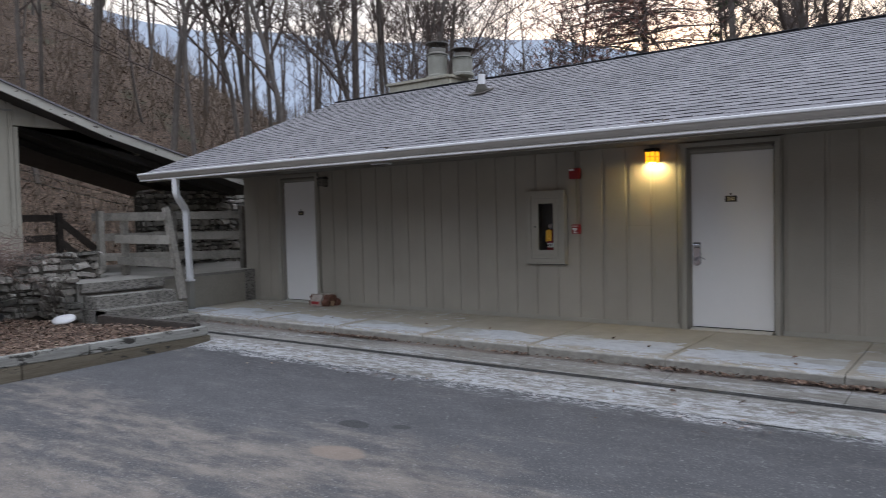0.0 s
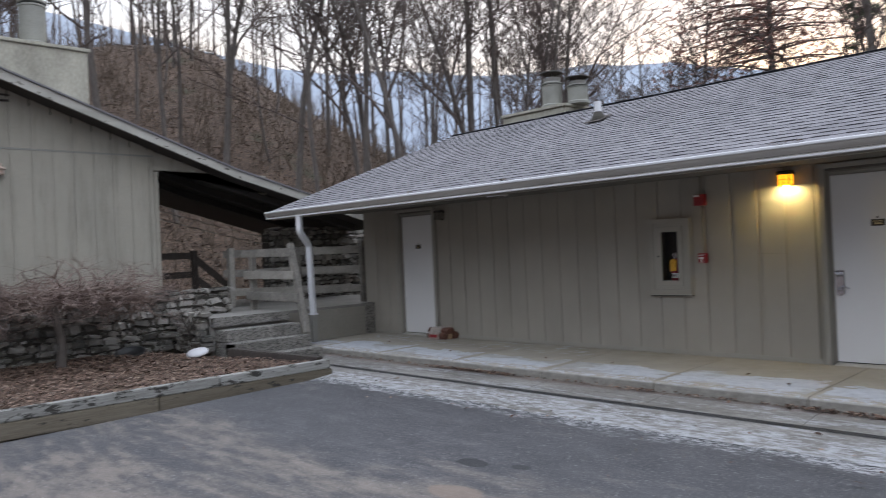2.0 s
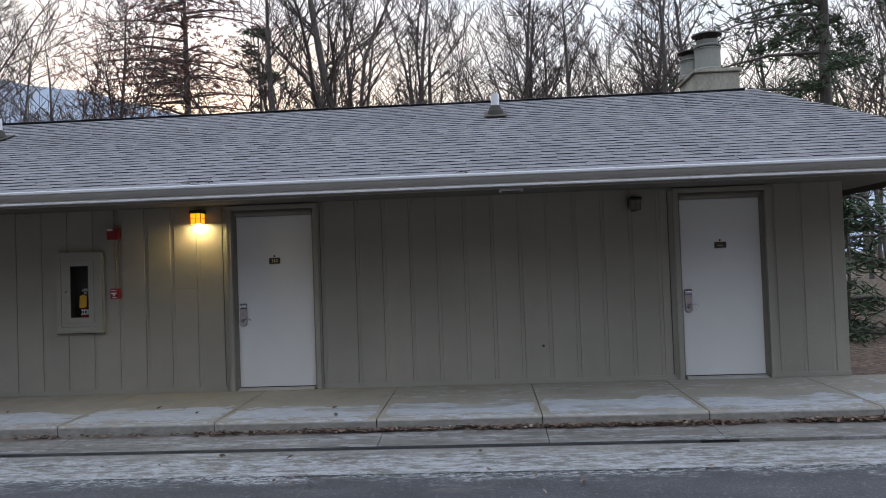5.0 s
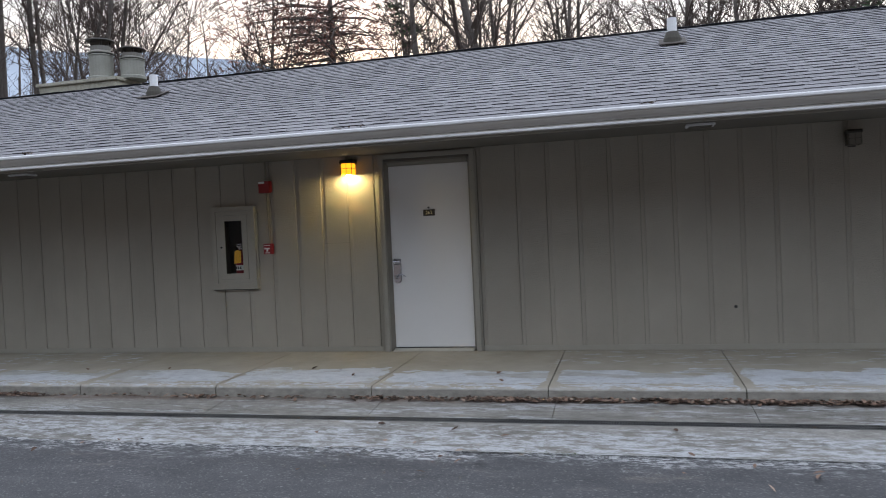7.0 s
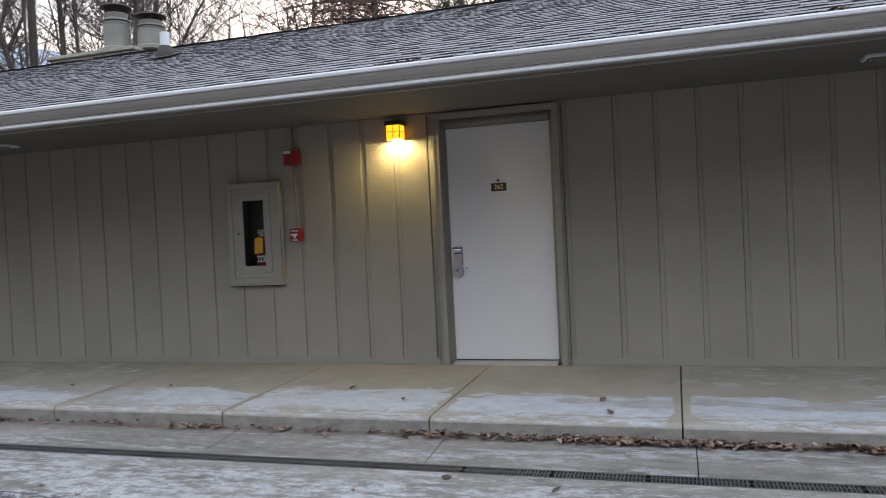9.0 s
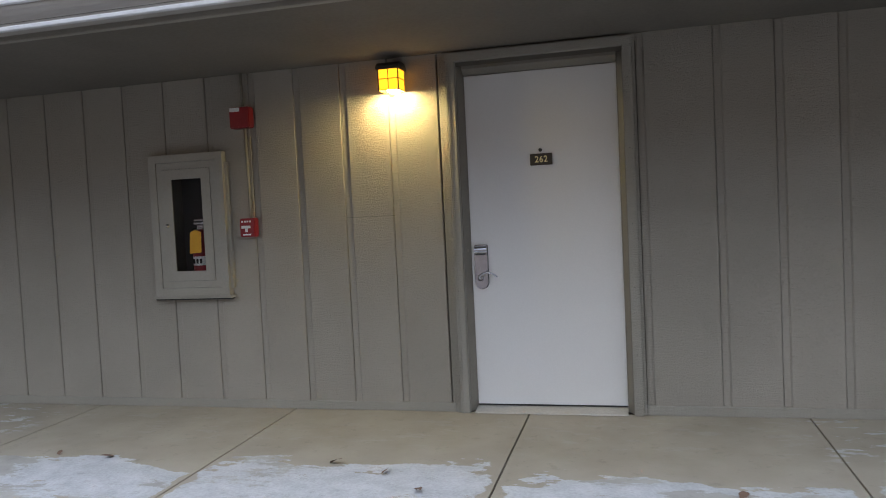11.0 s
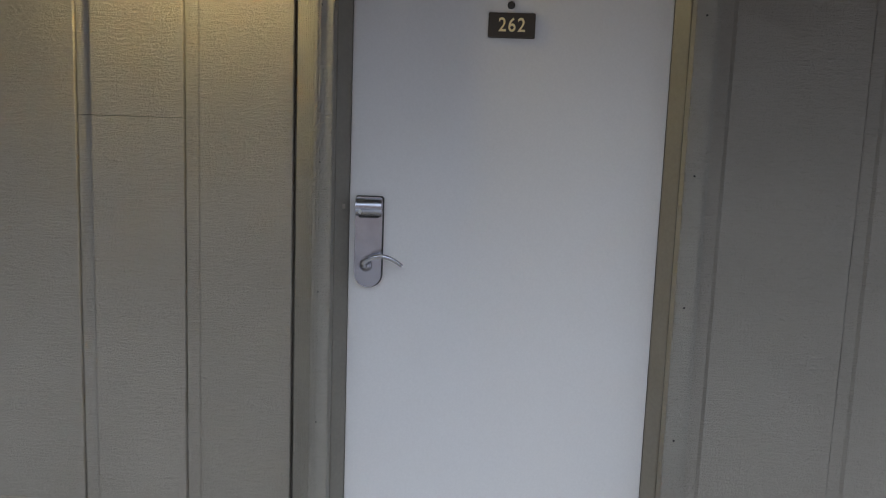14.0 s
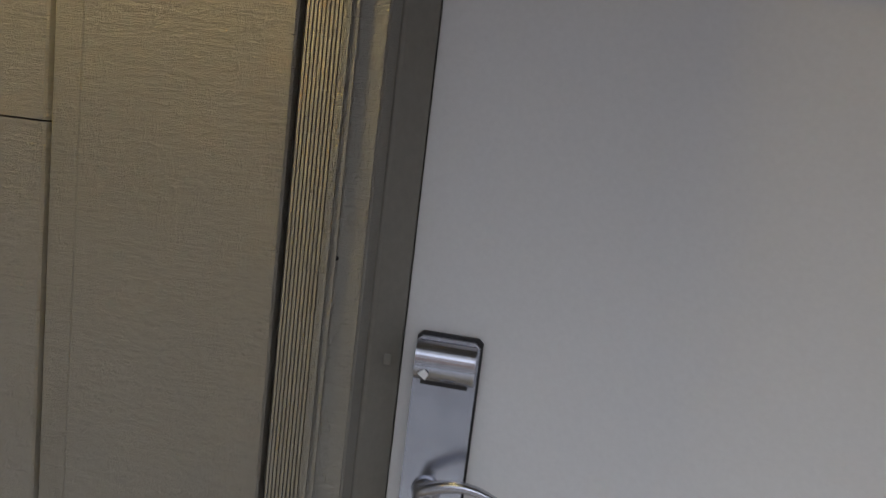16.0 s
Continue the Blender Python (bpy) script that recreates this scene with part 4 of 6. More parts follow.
def beam_between(name, a, b, w, h, material, parent=None, label=""):
    """A sawn timber from a to b, w wide across and h deep."""
    a, b = Vector(a), Vector(b)
    d = b - a
    l = d.length
    bm = box(-w / 2, w / 2, -h / 2, h / 2, 0, l, min(w, h) * 0.08)
    up = Vector((0, 0, 1)) if abs(d.normalized().z) < 0.9 else Vector((0, 1, 0))
    zc = d.normalized()
    xc = up.cross(zc).normalized()
    yc = zc.cross(xc)
    m = Matrix((xc, yc, zc)).transposed().to_4x4()
    m.translation = a
    bmesh.ops.transform(bm, matrix=m, verts=bm.verts)
    return part(name, bm, material, parent, label)


stair_rail = empty("stair_rail", (0, 0, 0), "silvered timber rail with a leaning post beside the steps", "fence")
beam_between("post", (-7.93, -1.78, 0.2), (-8.30, -1.80, 1.66), 0.10, 0.10, M_OLDWOOD, stair_rail)
beam_between("post", (-9.52, -1.81, 0.545), (-9.52, -1.81, 1.60), 0.10, 0.10, M_OLDWOOD, stair_rail)
for z, e, r in ((1.54, -9.75, -8.18), (1.16, -9.68, -8.12), (0.79, -9.62, -8.02)):
    beam_between("rail", (e, -1.885, z), (r, -1.86, z - 0.02), 0.04, 0.14, M_OLDWOOD, stair_rail)
fence = empty("timber_fence", (0, 0, 0), "silvered post-and-rail timber fence behind the landing", "fence")
beam_between("post", (-10.6, -1.65, 0.545), (-10.6, -1.65, 1.66), 0.11, 0.11, M_OLDWOOD, fence)
beam_between("post", (-9.70, -0.75, 0.545), (-9.70, -0.75, 1.60), 0.10, 0.10, M_OLDWOOD, fence)
beam_between("post", (-8.82, 0.12, 0.545), (-8.82, 0.12, 1.70), 0.10, 0.10, M_OLDWOOD, fence)
for z in (1.55, 1.18, 0.82):
    beam_between("rail", (-10.72, -1.74, z), (-9.55, -0.58, z), 0.04, 0.14, M_OLDWOOD, fence)
    beam_between("rail", (-9.53, -0.56, z - 0.01), (-8.80, 0.15, z - 0.01), 0.04, 0.14, M_OLDWOOD, fence)
dark_fence = empty("dark_stair_fence", (0, 0, 0), "dark stained timber rails sloping down beside hill steps", "fence")
beam_between("post", (-11.8, -1.80, 0.545), (-11.8, -1.80, 1.66), 0.11, 0.11, M_DARKWOOD, dark_fence)
for z in (1.56, 1.18, 0.80):
    beam_between("rail", (-11.85, -3.4, z), (-11.85, -1.76, z), 0.04, 0.13, M_DARKWOOD, dark_fence)
for z in (1.52, 1.12):
    beam_between("rail", (-11.8, -1.80, z), (-11.8, -0.95, z - 0.72), 0.04, 0.13, M_DARKWOOD, dark_fence)

# ---- dry-stone walls ----
rock_meshes = []
for k in range(10):
    bm = bmesh.new()
    bmesh.ops.create_cube(bm, size=1.0)
    bmesh.ops.bevel(bm, geom=list(bm.edges), offset=0.20, segments=2, affect="EDGES")
    for vtx in bm.verts:
        vtx.co += Vector([random.uniform(-0.075, 0.075) for _ in range(3)])
    me = bpy.data.meshes.new("stone")
    bm.to_mesh(me)
    bm.free()
    me.materials.append(M_STONE)
    rock_meshes.append(me)


def dry_stone_wall(name, x, y0, y1, z0, z1, label, depth=0.36):
    w = empty(name, (0, 0, 0), label, "stone wall", kind="structure")
    part("core", box(x - depth, x - 0.10, y0, y1, z0 - 0.3, z1 - 0.06), M_DARKGAP, w)
    z = z0
    rnd = random.Random(name)
    while z < z1 - 0.02:
        h = min(rnd.uniform(0.055, 0.155), z1 - z + 0.03)
        y = y0
        while y < y1:
            l = min(rnd.uniform(0.10, 0.34), max(0.10, y1 - y))
            hh = h * rnd.uniform(0.85, 1.12)
            sc = Matrix.Diagonal((depth * rnd.uniform(0.75, 1.05), l * 1.0, hh * rnd.uniform(0.85, 1.15), 1))
            m = Matrix.Translation((x - depth / 2 + rnd.uniform(-0.03, 0.035), y + l / 2, z + hh / 2)) @ Euler((radians(rnd.uniform(-9, 9)), radians(rnd.uniform(-6, 6)), radians(rnd.uniform(-7, 7)))).to_matrix().to_4x4() @ sc
            shared("stone", rnd.choice(rock_meshes), w, m)
            y += l
        z += h
    return w


dry_stone_wall("garden_wall", -9.22, -8.6, -2.42, 0.02, 0.95, "dry-stacked dark fieldstone retaining wall below a shrub")
dry_stone_wall("back_wall", -11.2, -0.4, 3.4, 0.50, 2.05, "dry-stacked dark stone wall behind the timber fence")
return_wall = empty("return_wall", (0, 0, 0), "end of the dry-stone wall beside the concrete steps", "stone wall", kind="structure")
rw = random.Random(15)
zz = 0.02
while zz < 0.62:
    hh = rw.uniform(0.06, 0.11)
    xx = -9.2
    while xx < -8.42 + 0.25 * max(0.0, 0.35 - zz):
        ll = rw.uniform(0.10, 0.24)
        m = Matrix.Translation((xx + ll / 2, -3.34 + rw.uniform(-0.03, 0.03), zz + hh / 2)) @ Euler((radians(rw.uniform(-7, 7)), radians(rw.uniform(-8, 8)), radians(rw.uniform(-8, 8)))).to_matrix().to_4x4() @ Matrix.Diagonal((ll * 1.02, 0.20, hh * 1.08, 1))
        shared("stone", rw.choice(rock_meshes), return_wall, m)
        xx += ll
    zz += hh
# ground held up behind the garden wall
tagged(part("terrace", box(-10.32, -9.45, -8.6, -2.45, -0.2, 0.84), M_LITTER), "leaf-strewn earth behind the stone wall", "ground", kind="structure")

# ---- planting bed with its timber edge ----
bedv, bedf = [], []
nb = 60
for j in range(nb):
    for i in range(12):
        y = -9.2 + (9.2 - 2.62) * j / (nb - 1)
        x = -6.2 - 3.1 * i / 11
        drop = 0.24 if y > -2.72 + 0.39 * (x + 6.25) else 0.0
        bedv.append((x, y, -0.045 + 0.13 * i / 11 + 0.03 * noise.noise((x * 1.3, y * 1.3, 0.5)) - drop))
for j in range(nb - 1):
    for i in range(11):
        a = j * 12 + i
        bedf.append((a, a + 12, a + 13, a + 1))
tagged(new("planting_bed", mesh_of("planting_bed", bedv, bedf, M_LITTER, True)), "planting bed covered with dry brown leaves", "planting bed", kind="structure")


def sleeper_material(name, dark, mid, pale, black):
    n = Nodes(name, 0.9)
    g = n.noise(5, 6, n.pos((6, 0.5, 9), "World"), 0.7)
    f = n.math("ADD", n.math("MULTIPLY", g, 0.7), n.math("MULTIPLY", n.rand(), 0.35))
    col = n.ramp(f, [(0.3, dark), (0.6, mid), (0.9, pale)])
    n.color(n.mix(n.step(n.noise(4.5, 6, n.pos((1, 0.6, 2), "World"), 0.72), black, black + 0.06), col, (0.035, 0.033, 0.028)))
    n.bump(g, 0.5, 0.008)
    return n.m


M_SLEEPER = sleeper_material("silvered_landscape_timber", (0.12, 0.115, 0.10), (0.27, 0.268, 0.25), (0.48, 0.485, 0.475), 0.52)
M_SLEEPER_LOW = sleeper_material("damp_brown_landscape_timber", (0.055, 0.046, 0.032), (0.120, 0.102, 0.074), (0.19, 0.168, 0.13), 0.57)
edging = empty("timber_edging", (0, 0, 0), "two courses of weathered landscape timbers edging the bed", "timber edging")
for a, b in ((-2.64, -4.28), (-4.29, -6.72), (-6.73, -9.2)):
    part("timber", box(-6.24, -6.10, b, a, -0.118, 0.0, 0.010), M_SLEEPER, edging)
for a, b in ((-2.62, -5.05), (-5.06, -7.5), (-7.51, -9.2)):
    part("timber", box(-6.25, -6.085, b, a, -0.30, -0.120, 0.010), M_SLEEPER_LOW, edging)
beam_between("timber", (-6.25, -2.70, -0.03), (-7.72, -3.27, 0.07), 0.13, 0.13, M_DARKWOOD, edging)

# lid and dark tray lying by the wall
lid = part("bucket_cover", lathe([(0.15, 0.0), (0.158, 0.014), (0.145, 0.045), (0.05, 0.055)], 0, 0, 24), M_LIP, None, smooth=True)
lid.matrix_basis = pose(-8.12, -3.58, 0.062, 14, 8, 0)
tagged(lid, "white plastic lid lying on the leaf litter", "lid")
tray = part("plastic_tray", lathe([(0.17, 0.0), (0.22, 0.05), (0.225, 0.055), (0.20, 0.05), (0.16, 0.015)], 0, 0, 24), M_BLACK, None, smooth=True)
tray.matrix_basis = pose(-8.95, -4.25, 0.07, 10, 14, 0)
tagged(tray, "black plastic plant tray propped on the stone wall", "tray")

# ---- neighbouring building with the breezeway roof ----
LX, LC = -10.3, -3.2
left = empty("wall_west_building", (0, 0, 0), "gable wall of pale sage board siding with a flashing line", "wall", kind="structure")


def rake(y):
    return 4.78 - 0.352 * (y + 6.68) if y < -1.86 else 3.083 - 0.27 * (y + 1.86)


bm = bmesh.new()
add_prism(bm, [(-12.0, 0.3), (LC, 0.3), (LC, rake(LC) - 0.18), (-9.0, rake(-9.0) - 0.18), (-12.0, rake(-9.0) - 1.1)], "x", LX - 0.16, LX - 0.022)
part("backing", bm, M_DARKGAP, left)
y = -9.4
while y < LC - 0.05:
    y1 = min(y + 0.305, LC)
    for z0, zt in ((0.5, 3.27), (3.30, None)):
        ta, tb = (rake(y) - 0.17, rake(y1) - 0.17) if zt is None else (zt, zt)
        if ta > z0 + 0.1:
            bm = prism([(y + 0.022, z0), (y1 - 0.003, z0), (y1 - 0.003, max(tb, z0 + 0.02)), (y + 0.022, ta)], "x", LX - 0.02, LX)
            part("siding_board", bm, M_SIDING_PALE, left)
            part("groove_strip", box(LX - 0.021, LX - 0.010, y, y + 0.022, z0, min(ta, tb)), M_SIDING_PALE, left)
    y = y1
part("flashing_strip", box(LX - 0.02, LX + 0.006, -9.4, LC, 3.272, 3.298), M_GREYPAINT, left)
part("corner_board", box(LX - 0.16, LX + 0.012, LC + 0.001, LC + 0.07, 0.5, rake(LC) - 0.53), M_SIDING_PALE, left)
part("header", prism([(LC + 0.0, rake(LC) - 0.51), (-1.0, rake(LC) - 0.52), (-1.0, rake(-1.0) - 0.18), (LC + 0.0, rake(LC) - 0.18)], "x", LX - 0.16, LX), M_SIDING_PALE, left)
# inner wall takes the same shade colour, not the sage siding
tagged(part("wall_far", box(LX - 2.9, LX - 0.165, LC - 0.14, LC, 0.5, 3.1), M_SHADE_BOARDS), "side wall inside the breezeway, coloured dark for its shade", "wall", kind="structure")
louver = empty("gable_louver", (LX, -6.8, 4.0), "dark louvred gable vent under the rake", "vent")
for k in range(7):
    z = 4.02 + 0.085 * k
    ye = -6.68 - (z + 0.22 - 4.78) / 0.352
    bm = prism([(LX - 0.01, z), (LX + 0.035, z - 0.03), (LX + 0.04, z - 0.022), (LX - 0.005, z + 0.012)], "y", -9.0, min(ye, -5.4))
    part("slat", bm, M_DARKWOOD, louver).matrix_parent_inverse = Matrix.Translation((-LX, 6.8, -4.0))
part("backing", prism([(-9.0, 3.99), (-5.45, 3.99), (-6.9, 4.55), (-9.0, 4.6)], "x", LX + 0.001, LX + 0.008), M_DARKWOOD, louver).matrix_parent_inverse = Matrix.Translation((-LX, 6.8, -4.0))

west_roof = empty("west_roof", (0, 0, 0), "sloping breezeway roof with a peeling grey fascia", "roof", kind="structure")
part("deck", prism([(-9.2, rake(-9.2) - 0.03), (-1.86, rake(-1.86) - 0.03), (1.6, rake(1.6) - 0.03), (1.6, rake(1.6) - 0.16), (-1.86, rake(-1.86) - 0.16), (-9.2, rake(-9.2) - 0.16)], "x", -14.4, -9.87), M_SHADE_BOARDS, west_roof, "boarded roof underside, coloured dark for its shade")
part("covering", prism([(-9.2, rake(-9.2) + 0.0), (-1.86, rake(-1.86)), (1.65, rake(1.65) + 0.0), (1.65, rake(1.65) - 0.028), (-1.86, rake(-1.86) - 0.028), (-9.2, rake(-9.2) - 0.028)], "x", -14.45, -9.80), M_SHINGLE, west_roof)


def fascia_material():
    n = Nodes("peeling_grey_fascia_paint", 0.75)
    col = n.ramp(n.noise(3, 5, n.pos((1, 0.4, 2), "World")), [(0.3, (0.30, 0.295, 0.26)), (0.7, (0.42, 0.41, 0.365))])
    n.color(n.mix(n.step(n.noise(7, 5, n.pos((1, 1, 2.5), "World")), 0.62, 0.66), col, (0.05, 0.045, 0.035)))
    return n.m


M_FASCIA = fascia_material()
for ya, yb in ((-9.2, -1.87), (-1.865, 1.22)):
    part("fascia_board", prism([(ya, rake(ya) - 0.032), (yb, rake(yb) - 0.032), (yb, rake(yb) - 0.175), (ya, rake(ya) - 0.175)], "x", -9.868, -9.83), M_FASCIA, west_roof)
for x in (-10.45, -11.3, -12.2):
    part("rafter", prism([(LC, rake(LC) - 0.165), (-1.86, rake(-1.86) - 0.165), (1.2, rake(1.2) - 0.165), (1.2, rake(1.2) - 0.30), (-1.86, rake(-1.86) - 0.30), (LC, rake(LC) - 0.30)], "x", x - 0.05, x + 0.05), M_SHADE_BOARDS, west_roof)
chimney_w = chimney(-11.9, -11.0, -6.25, -3.97, 3.6, 5.18, [(-11.35, -5.48, 1.5), (-11.35, -4.72, 1.15)], "cream stained stucco chimney with two clay flues on a shingle roof")

# ---- lamps ----
def lantern_body(t, glass, lit):
    """A square wall lantern: back plate, cap, four glazed sides with bars; local origin at the glass's base centre."""
    part("back_plate", box(-0.055, 0.055, 0.088, 0.099, -0.02, 0.23, 0.004), M_DARKMETAL, t)
    part("cap", prism([(-0.10, 0.16), (0.10, 0.16), (0.10, 0.185), (0.06, 0.215), (-0.06, 0.215), (-0.10, 0.185)], "x", -0.095, 0.095), M_DARKMETAL, t)
    part("arm", box(-0.03, 0.03, 0.06, 0.088, 0.165, 0.20), M_DARKMETAL, t)
    for sx in (-1, 1):
        part("pane", prism([(-0.078, 0.0), (0.078, 0.0), (0.084, 0.16), (-0.084, 0.16)], "x", sx * 0.080 - 0.002, sx * 0.080 + 0.002), glass, t)
        part("pane", prism([(-0.076, 0.0), (0.076, 0.0), (0.076, 0.16), (-0.076, 0.16)], "y", sx * 0.080 - 0.002, sx * 0.080 + 0.002), glass, t)
    for sx in (-1, 1):
        for sy in (-1, 1):
            part("corner_bar", box(sx * 0.081 - 0.004, sx * 0.081 + 0.004, sy * 0.081 - 0.004, sy * 0.081 + 0.004, -0.004, 0.162), M_DARKMETAL, t)
    for k, z in enumerate((0.0, 0.085)):
        bm = bmesh.new()
        for sy in (-1, 1):
            add_box(bm, -0.077, 0.077, sy * 0.0845 - 0.0015, sy * 0.0845 + 0.0015, z, z + 0.005)
            add_box(bm, sy * 0.0845 - 0.0015, sy * 0.0845 + 0.0015, -0.077, 0.077, z, z + 0.005)
        part("glazing_bar", bm, M_DARKMETAL, t)
    bm = bmesh.new()
    add_box(bm, -0.0025, 0.0025, -0.0858, -0.0832, 0.005, 0.16)
    part("glazing_bar", bm, M_DARKMETAL, t)
    if not lit:
        return None
    bulb = part("bulb", lathe([(0.012, -0.018), (0.034, -0.008), (0.044, 0.020), (0.034, 0.055), (0.018, 0.085), (0.014, 0.15)], 0, 0, 18), M_BULB if lit else M_WHITE, t, smooth=True)
    return bulb


lamp_lit = empty("wall_lantern", (-0.872, -0.0785, 1.985), "lit amber glass wall lantern beside the room door", "wall lamp", "wall lanterns")
b_ob = lantern_body(lamp_lit, M_AMBER, True)
b_ob.visible_shadow = False
lamp_lit.scale = (0.77, 0.77, 0.77)
ld = bpy.data.lights.new("lantern_light", "POINT")
ld.energy, ld.color, ld.shadow_soft_size = 17.0, (1.0, 0.79, 0.34), 0.03
lo = new("lantern_light", ld)
lo.location = (-0.872, -0.118, 2.006)
for x, lab in ((-6.48, "unlit dark wall lantern beside the utility door"), (4.23, "unlit dark wall lantern beside the end door")):
    t = empty("wall_lantern", (x, -0.069, 1.955), lab, "wall lamp", "wall lanterns")
    lantern_body(t, M_AMBER_OFF, False)
    t.scale = (0.68, 0.68, 0.68)

M_COPPER = mottled("weathered_copper", (0.28, 0.20, 0.16), (0.50, 0.39, 0.33), 6, 60, 0.5)
gl = empty("copper_lantern", (LX + 0.09, -5.61, 2.86), "small weathered copper lantern on the sage siding", "wall lamp")
part("lower_body", lathe([(0.08, 0.0), (0.085, 0.02), (0.075, 0.085)], 0, 0, 16), M_COPPER, gl)
part("hood", lathe([(0.115, 0.085), (0.10, 0.10), (0.05, 0.135), (0.045, 0.15)], 0, 0, 16), M_COPPER, gl)
part("finial", lathe([(0.07, 0.15), (0.05, 0.17), (0.012, 0.19), (0.010, 0.205)], 0, 0, 16), M_COPPER, gl)
part("bracket", box(-0.089, -0.05, -0.05, 0.05, -0.01, 0.14, 0.004), M_DARKMETAL, gl)

for x in (2.81, -4.75):
    sl = empty("soffit_light", (x, -0.56, SOFFIT), "small white square soffit light, unlit", "ceiling light", "soffit lights")
    part("frame", box(-0.13, 0.13, -0.09, 0.09, -0.022, 0.0, 0.006), M_WHITE_METAL, sl)
    part("diffuser", box(-0.105, 0.105, -0.066, 0.066, -0.027, -0.0225, 0.002), M_AMBER_OFF, sl)

# ---- fire cabinet, pull station, horn ----
cab = empty("fire_extinguisher_cabinet", (-2.33, -0.0, 0.76), "olive painted wall cabinet with a narrow glass door", "cabinet")
OX, OZ = 2.33, -0.76


def in_cab(ob):
    ob.matrix_parent_inverse = Matrix.Translation((OX, 0, OZ))
    return ob


def add_frame(bm, x0, x1, z0, z1, w, y0, y1):
    add_box(bm, x0, x0 + w, y0, y1, z0, z1)
    add_box(bm, x1 - w, x1, y0, y1, z0, z1)
    add_box(bm, x0 + w, x1 - w, y0, y1, z0, z0 + w)
    add_box(bm, x0 + w, x1 - w, y0, y1, z1 - w, z1)
    return bm


in_cab(part("outer_frame", add_frame(bmesh.new(), -2.61, -2.05, 0.755, 1.712, 0.052, -0.055, -0.001), M_CABINET, cab))
in_cab(part("inner_frame", add_frame(bmesh.new(), -2.556, -2.104, 0.809, 1.658, 0.045, -0.048, -0.001), M_CABINET, cab))
cdoor = in_cab(part("door", add_frame(bmesh.new(), -2.509, -2.151, 0.856, 1.611, 0.066, -0.053, -0.040), M_CABINET, cab))
part("glass_pane", box(-2.441, -2.219, -0.047, -0.044, 0.924, 1.543), M_GLASS, cdoor).visible_shadow = False
bm = lathe([(0.012, 0.0), (0.014, 0.006), (0.008, 0.014)], 0, 0, 14)
bmesh.ops.transform(bm, matrix=pose(-2.49, -0.0535, 1.235, 90, 0, 0), verts=bm.verts)
part("knob", bm, M_CHROME, cdoor)
M_LINER = mottled("dark_grey_steel_liner", (0.06, 0.058, 0.06), (0.10, 0.097, 0.097), 3, 60, 0.35, 0.05, 0.001)
in_cab(part("back_panel", box(-2.507, -2.153, 0.150, 0.158, 0.857, 1.610), M_LINER, cab))
for x0, x1, z0, z1 in ((-2.511, -2.507, 0.853, 1.614), (-2.153, -2.149, 0.853, 1.614), (-2.507, -2.153, 0.853, 0.857), (-2.507, -2.153, 1.610, 1.614)):
    in_cab(part("liner", box(x0, x1, -0.039, 0.150, z0, z1), M_LINER, cab))
in_cab(part("drip_strip", box(-2.625, -2.035, -0.062, -0.001, 0.735, 0.7545), M_TRIM, cab))
# black strip that paints the shadow line below the drip strip
in_cab(part("seal", box(-2.618, -2.042, -0.050, -0.001, 0.726, 0.7345), M_BLACK, cab, "black strip standing in for the shadow line under the cabinet"))
in_cab(part("side_filler", box(-2.0495, -2.030, -0.03, -0.001, 0.80, 1.64), M_CABINET, cab))

cab.location.x -= 0.014
cab.scale = (0.985, 1.0, 0.985)
cab.location.z += 0.008
ext = empty("fire_extinguisher", (-2.305, 0.026, 0.857), "red fire extinguisher with a yellow inspection tag behind glass", "fire extinguisher")


part("cylinder", lathe([(0.050, 0.0), (0.058, 0.01), (0.058, 0.27), (0.050, 0.31), (0.025, 0.335), (0.020, 0.345)], 0, 0, 24), M_RED, ext, smooth=True)
part("label_band", lathe([(0.0590, 0.105), (0.0590, 0.165)], 0, 0, 24), M_WHITE, ext)
part("label_band", lathe([(0.0592, 0.012), (0.0592, 0.055)], 0, 0, 24), M_WHITE, ext)
part("valve", box(-0.022, 0.022, -0.012, 0.012, 0.345, 0.375, 0.004), M_CHROME, ext)
part("handle", box(-0.05, 0.03, -0.009, 0.009, 0.380, 0.392, 0.003), M_CHROME, ext)
part("handle", box(-0.045, 0.028, -0.009, 0.009, 0.402, 0.412, 0.003), M_CHROME, ext)
part("tag", prism([(-0.050, 0.185), (0.038, 0.192), (0.044, 0.325), (0.000, 0.345), (-0.040, 0.325)], "y", -0.0675, -0.066), M_YELLOW, ext, "yellow paper inspection tag")
tube("hose", [(0.02, 0, 0.36), (-0.055, -0.006, 0.35), (-0.066, -0.006, 0.22), (-0.064, -0.006, 0.08)], 0.007, M_BLACK, ext)
for k in range(3):
    part("mark", box(-0.034 + 0.026 * k, -0.020 + 0.026 * k, -0.0610, -0.0560, 0.118, 0.150), M_BLACK, ext)

horn = empty("alarm_horn", (-1.915, -0.0, 1.842), "red fire alarm horn with a clear strobe strip", "fire alarm")
part("body", box(-0.085, 0.085, -0.075, -0.001, 0.0, 0.16, 0.008), M_RED, horn)
part("strobe", box(-0.075, 0.010, -0.079, -0.0755, 0.125, 0.155, 0.001), M_WHITE, horn)
horn.scale = (0.82, 1.0, 0.84)
pull = empty("fire_alarm_pull", (-1.91, 0.0, 1.13), "red fire alarm pull station with a white handle", "fire alarm")
part("body", box(-0.062, 0.062, -0.06, -0.001, 0.0, 0.135, 0.006), M_RED, pull)
part("handle", box(-0.045, 0.030, -0.068, -0.0605, 0.062, 0.082, 0.002), M_WHITE, pull)
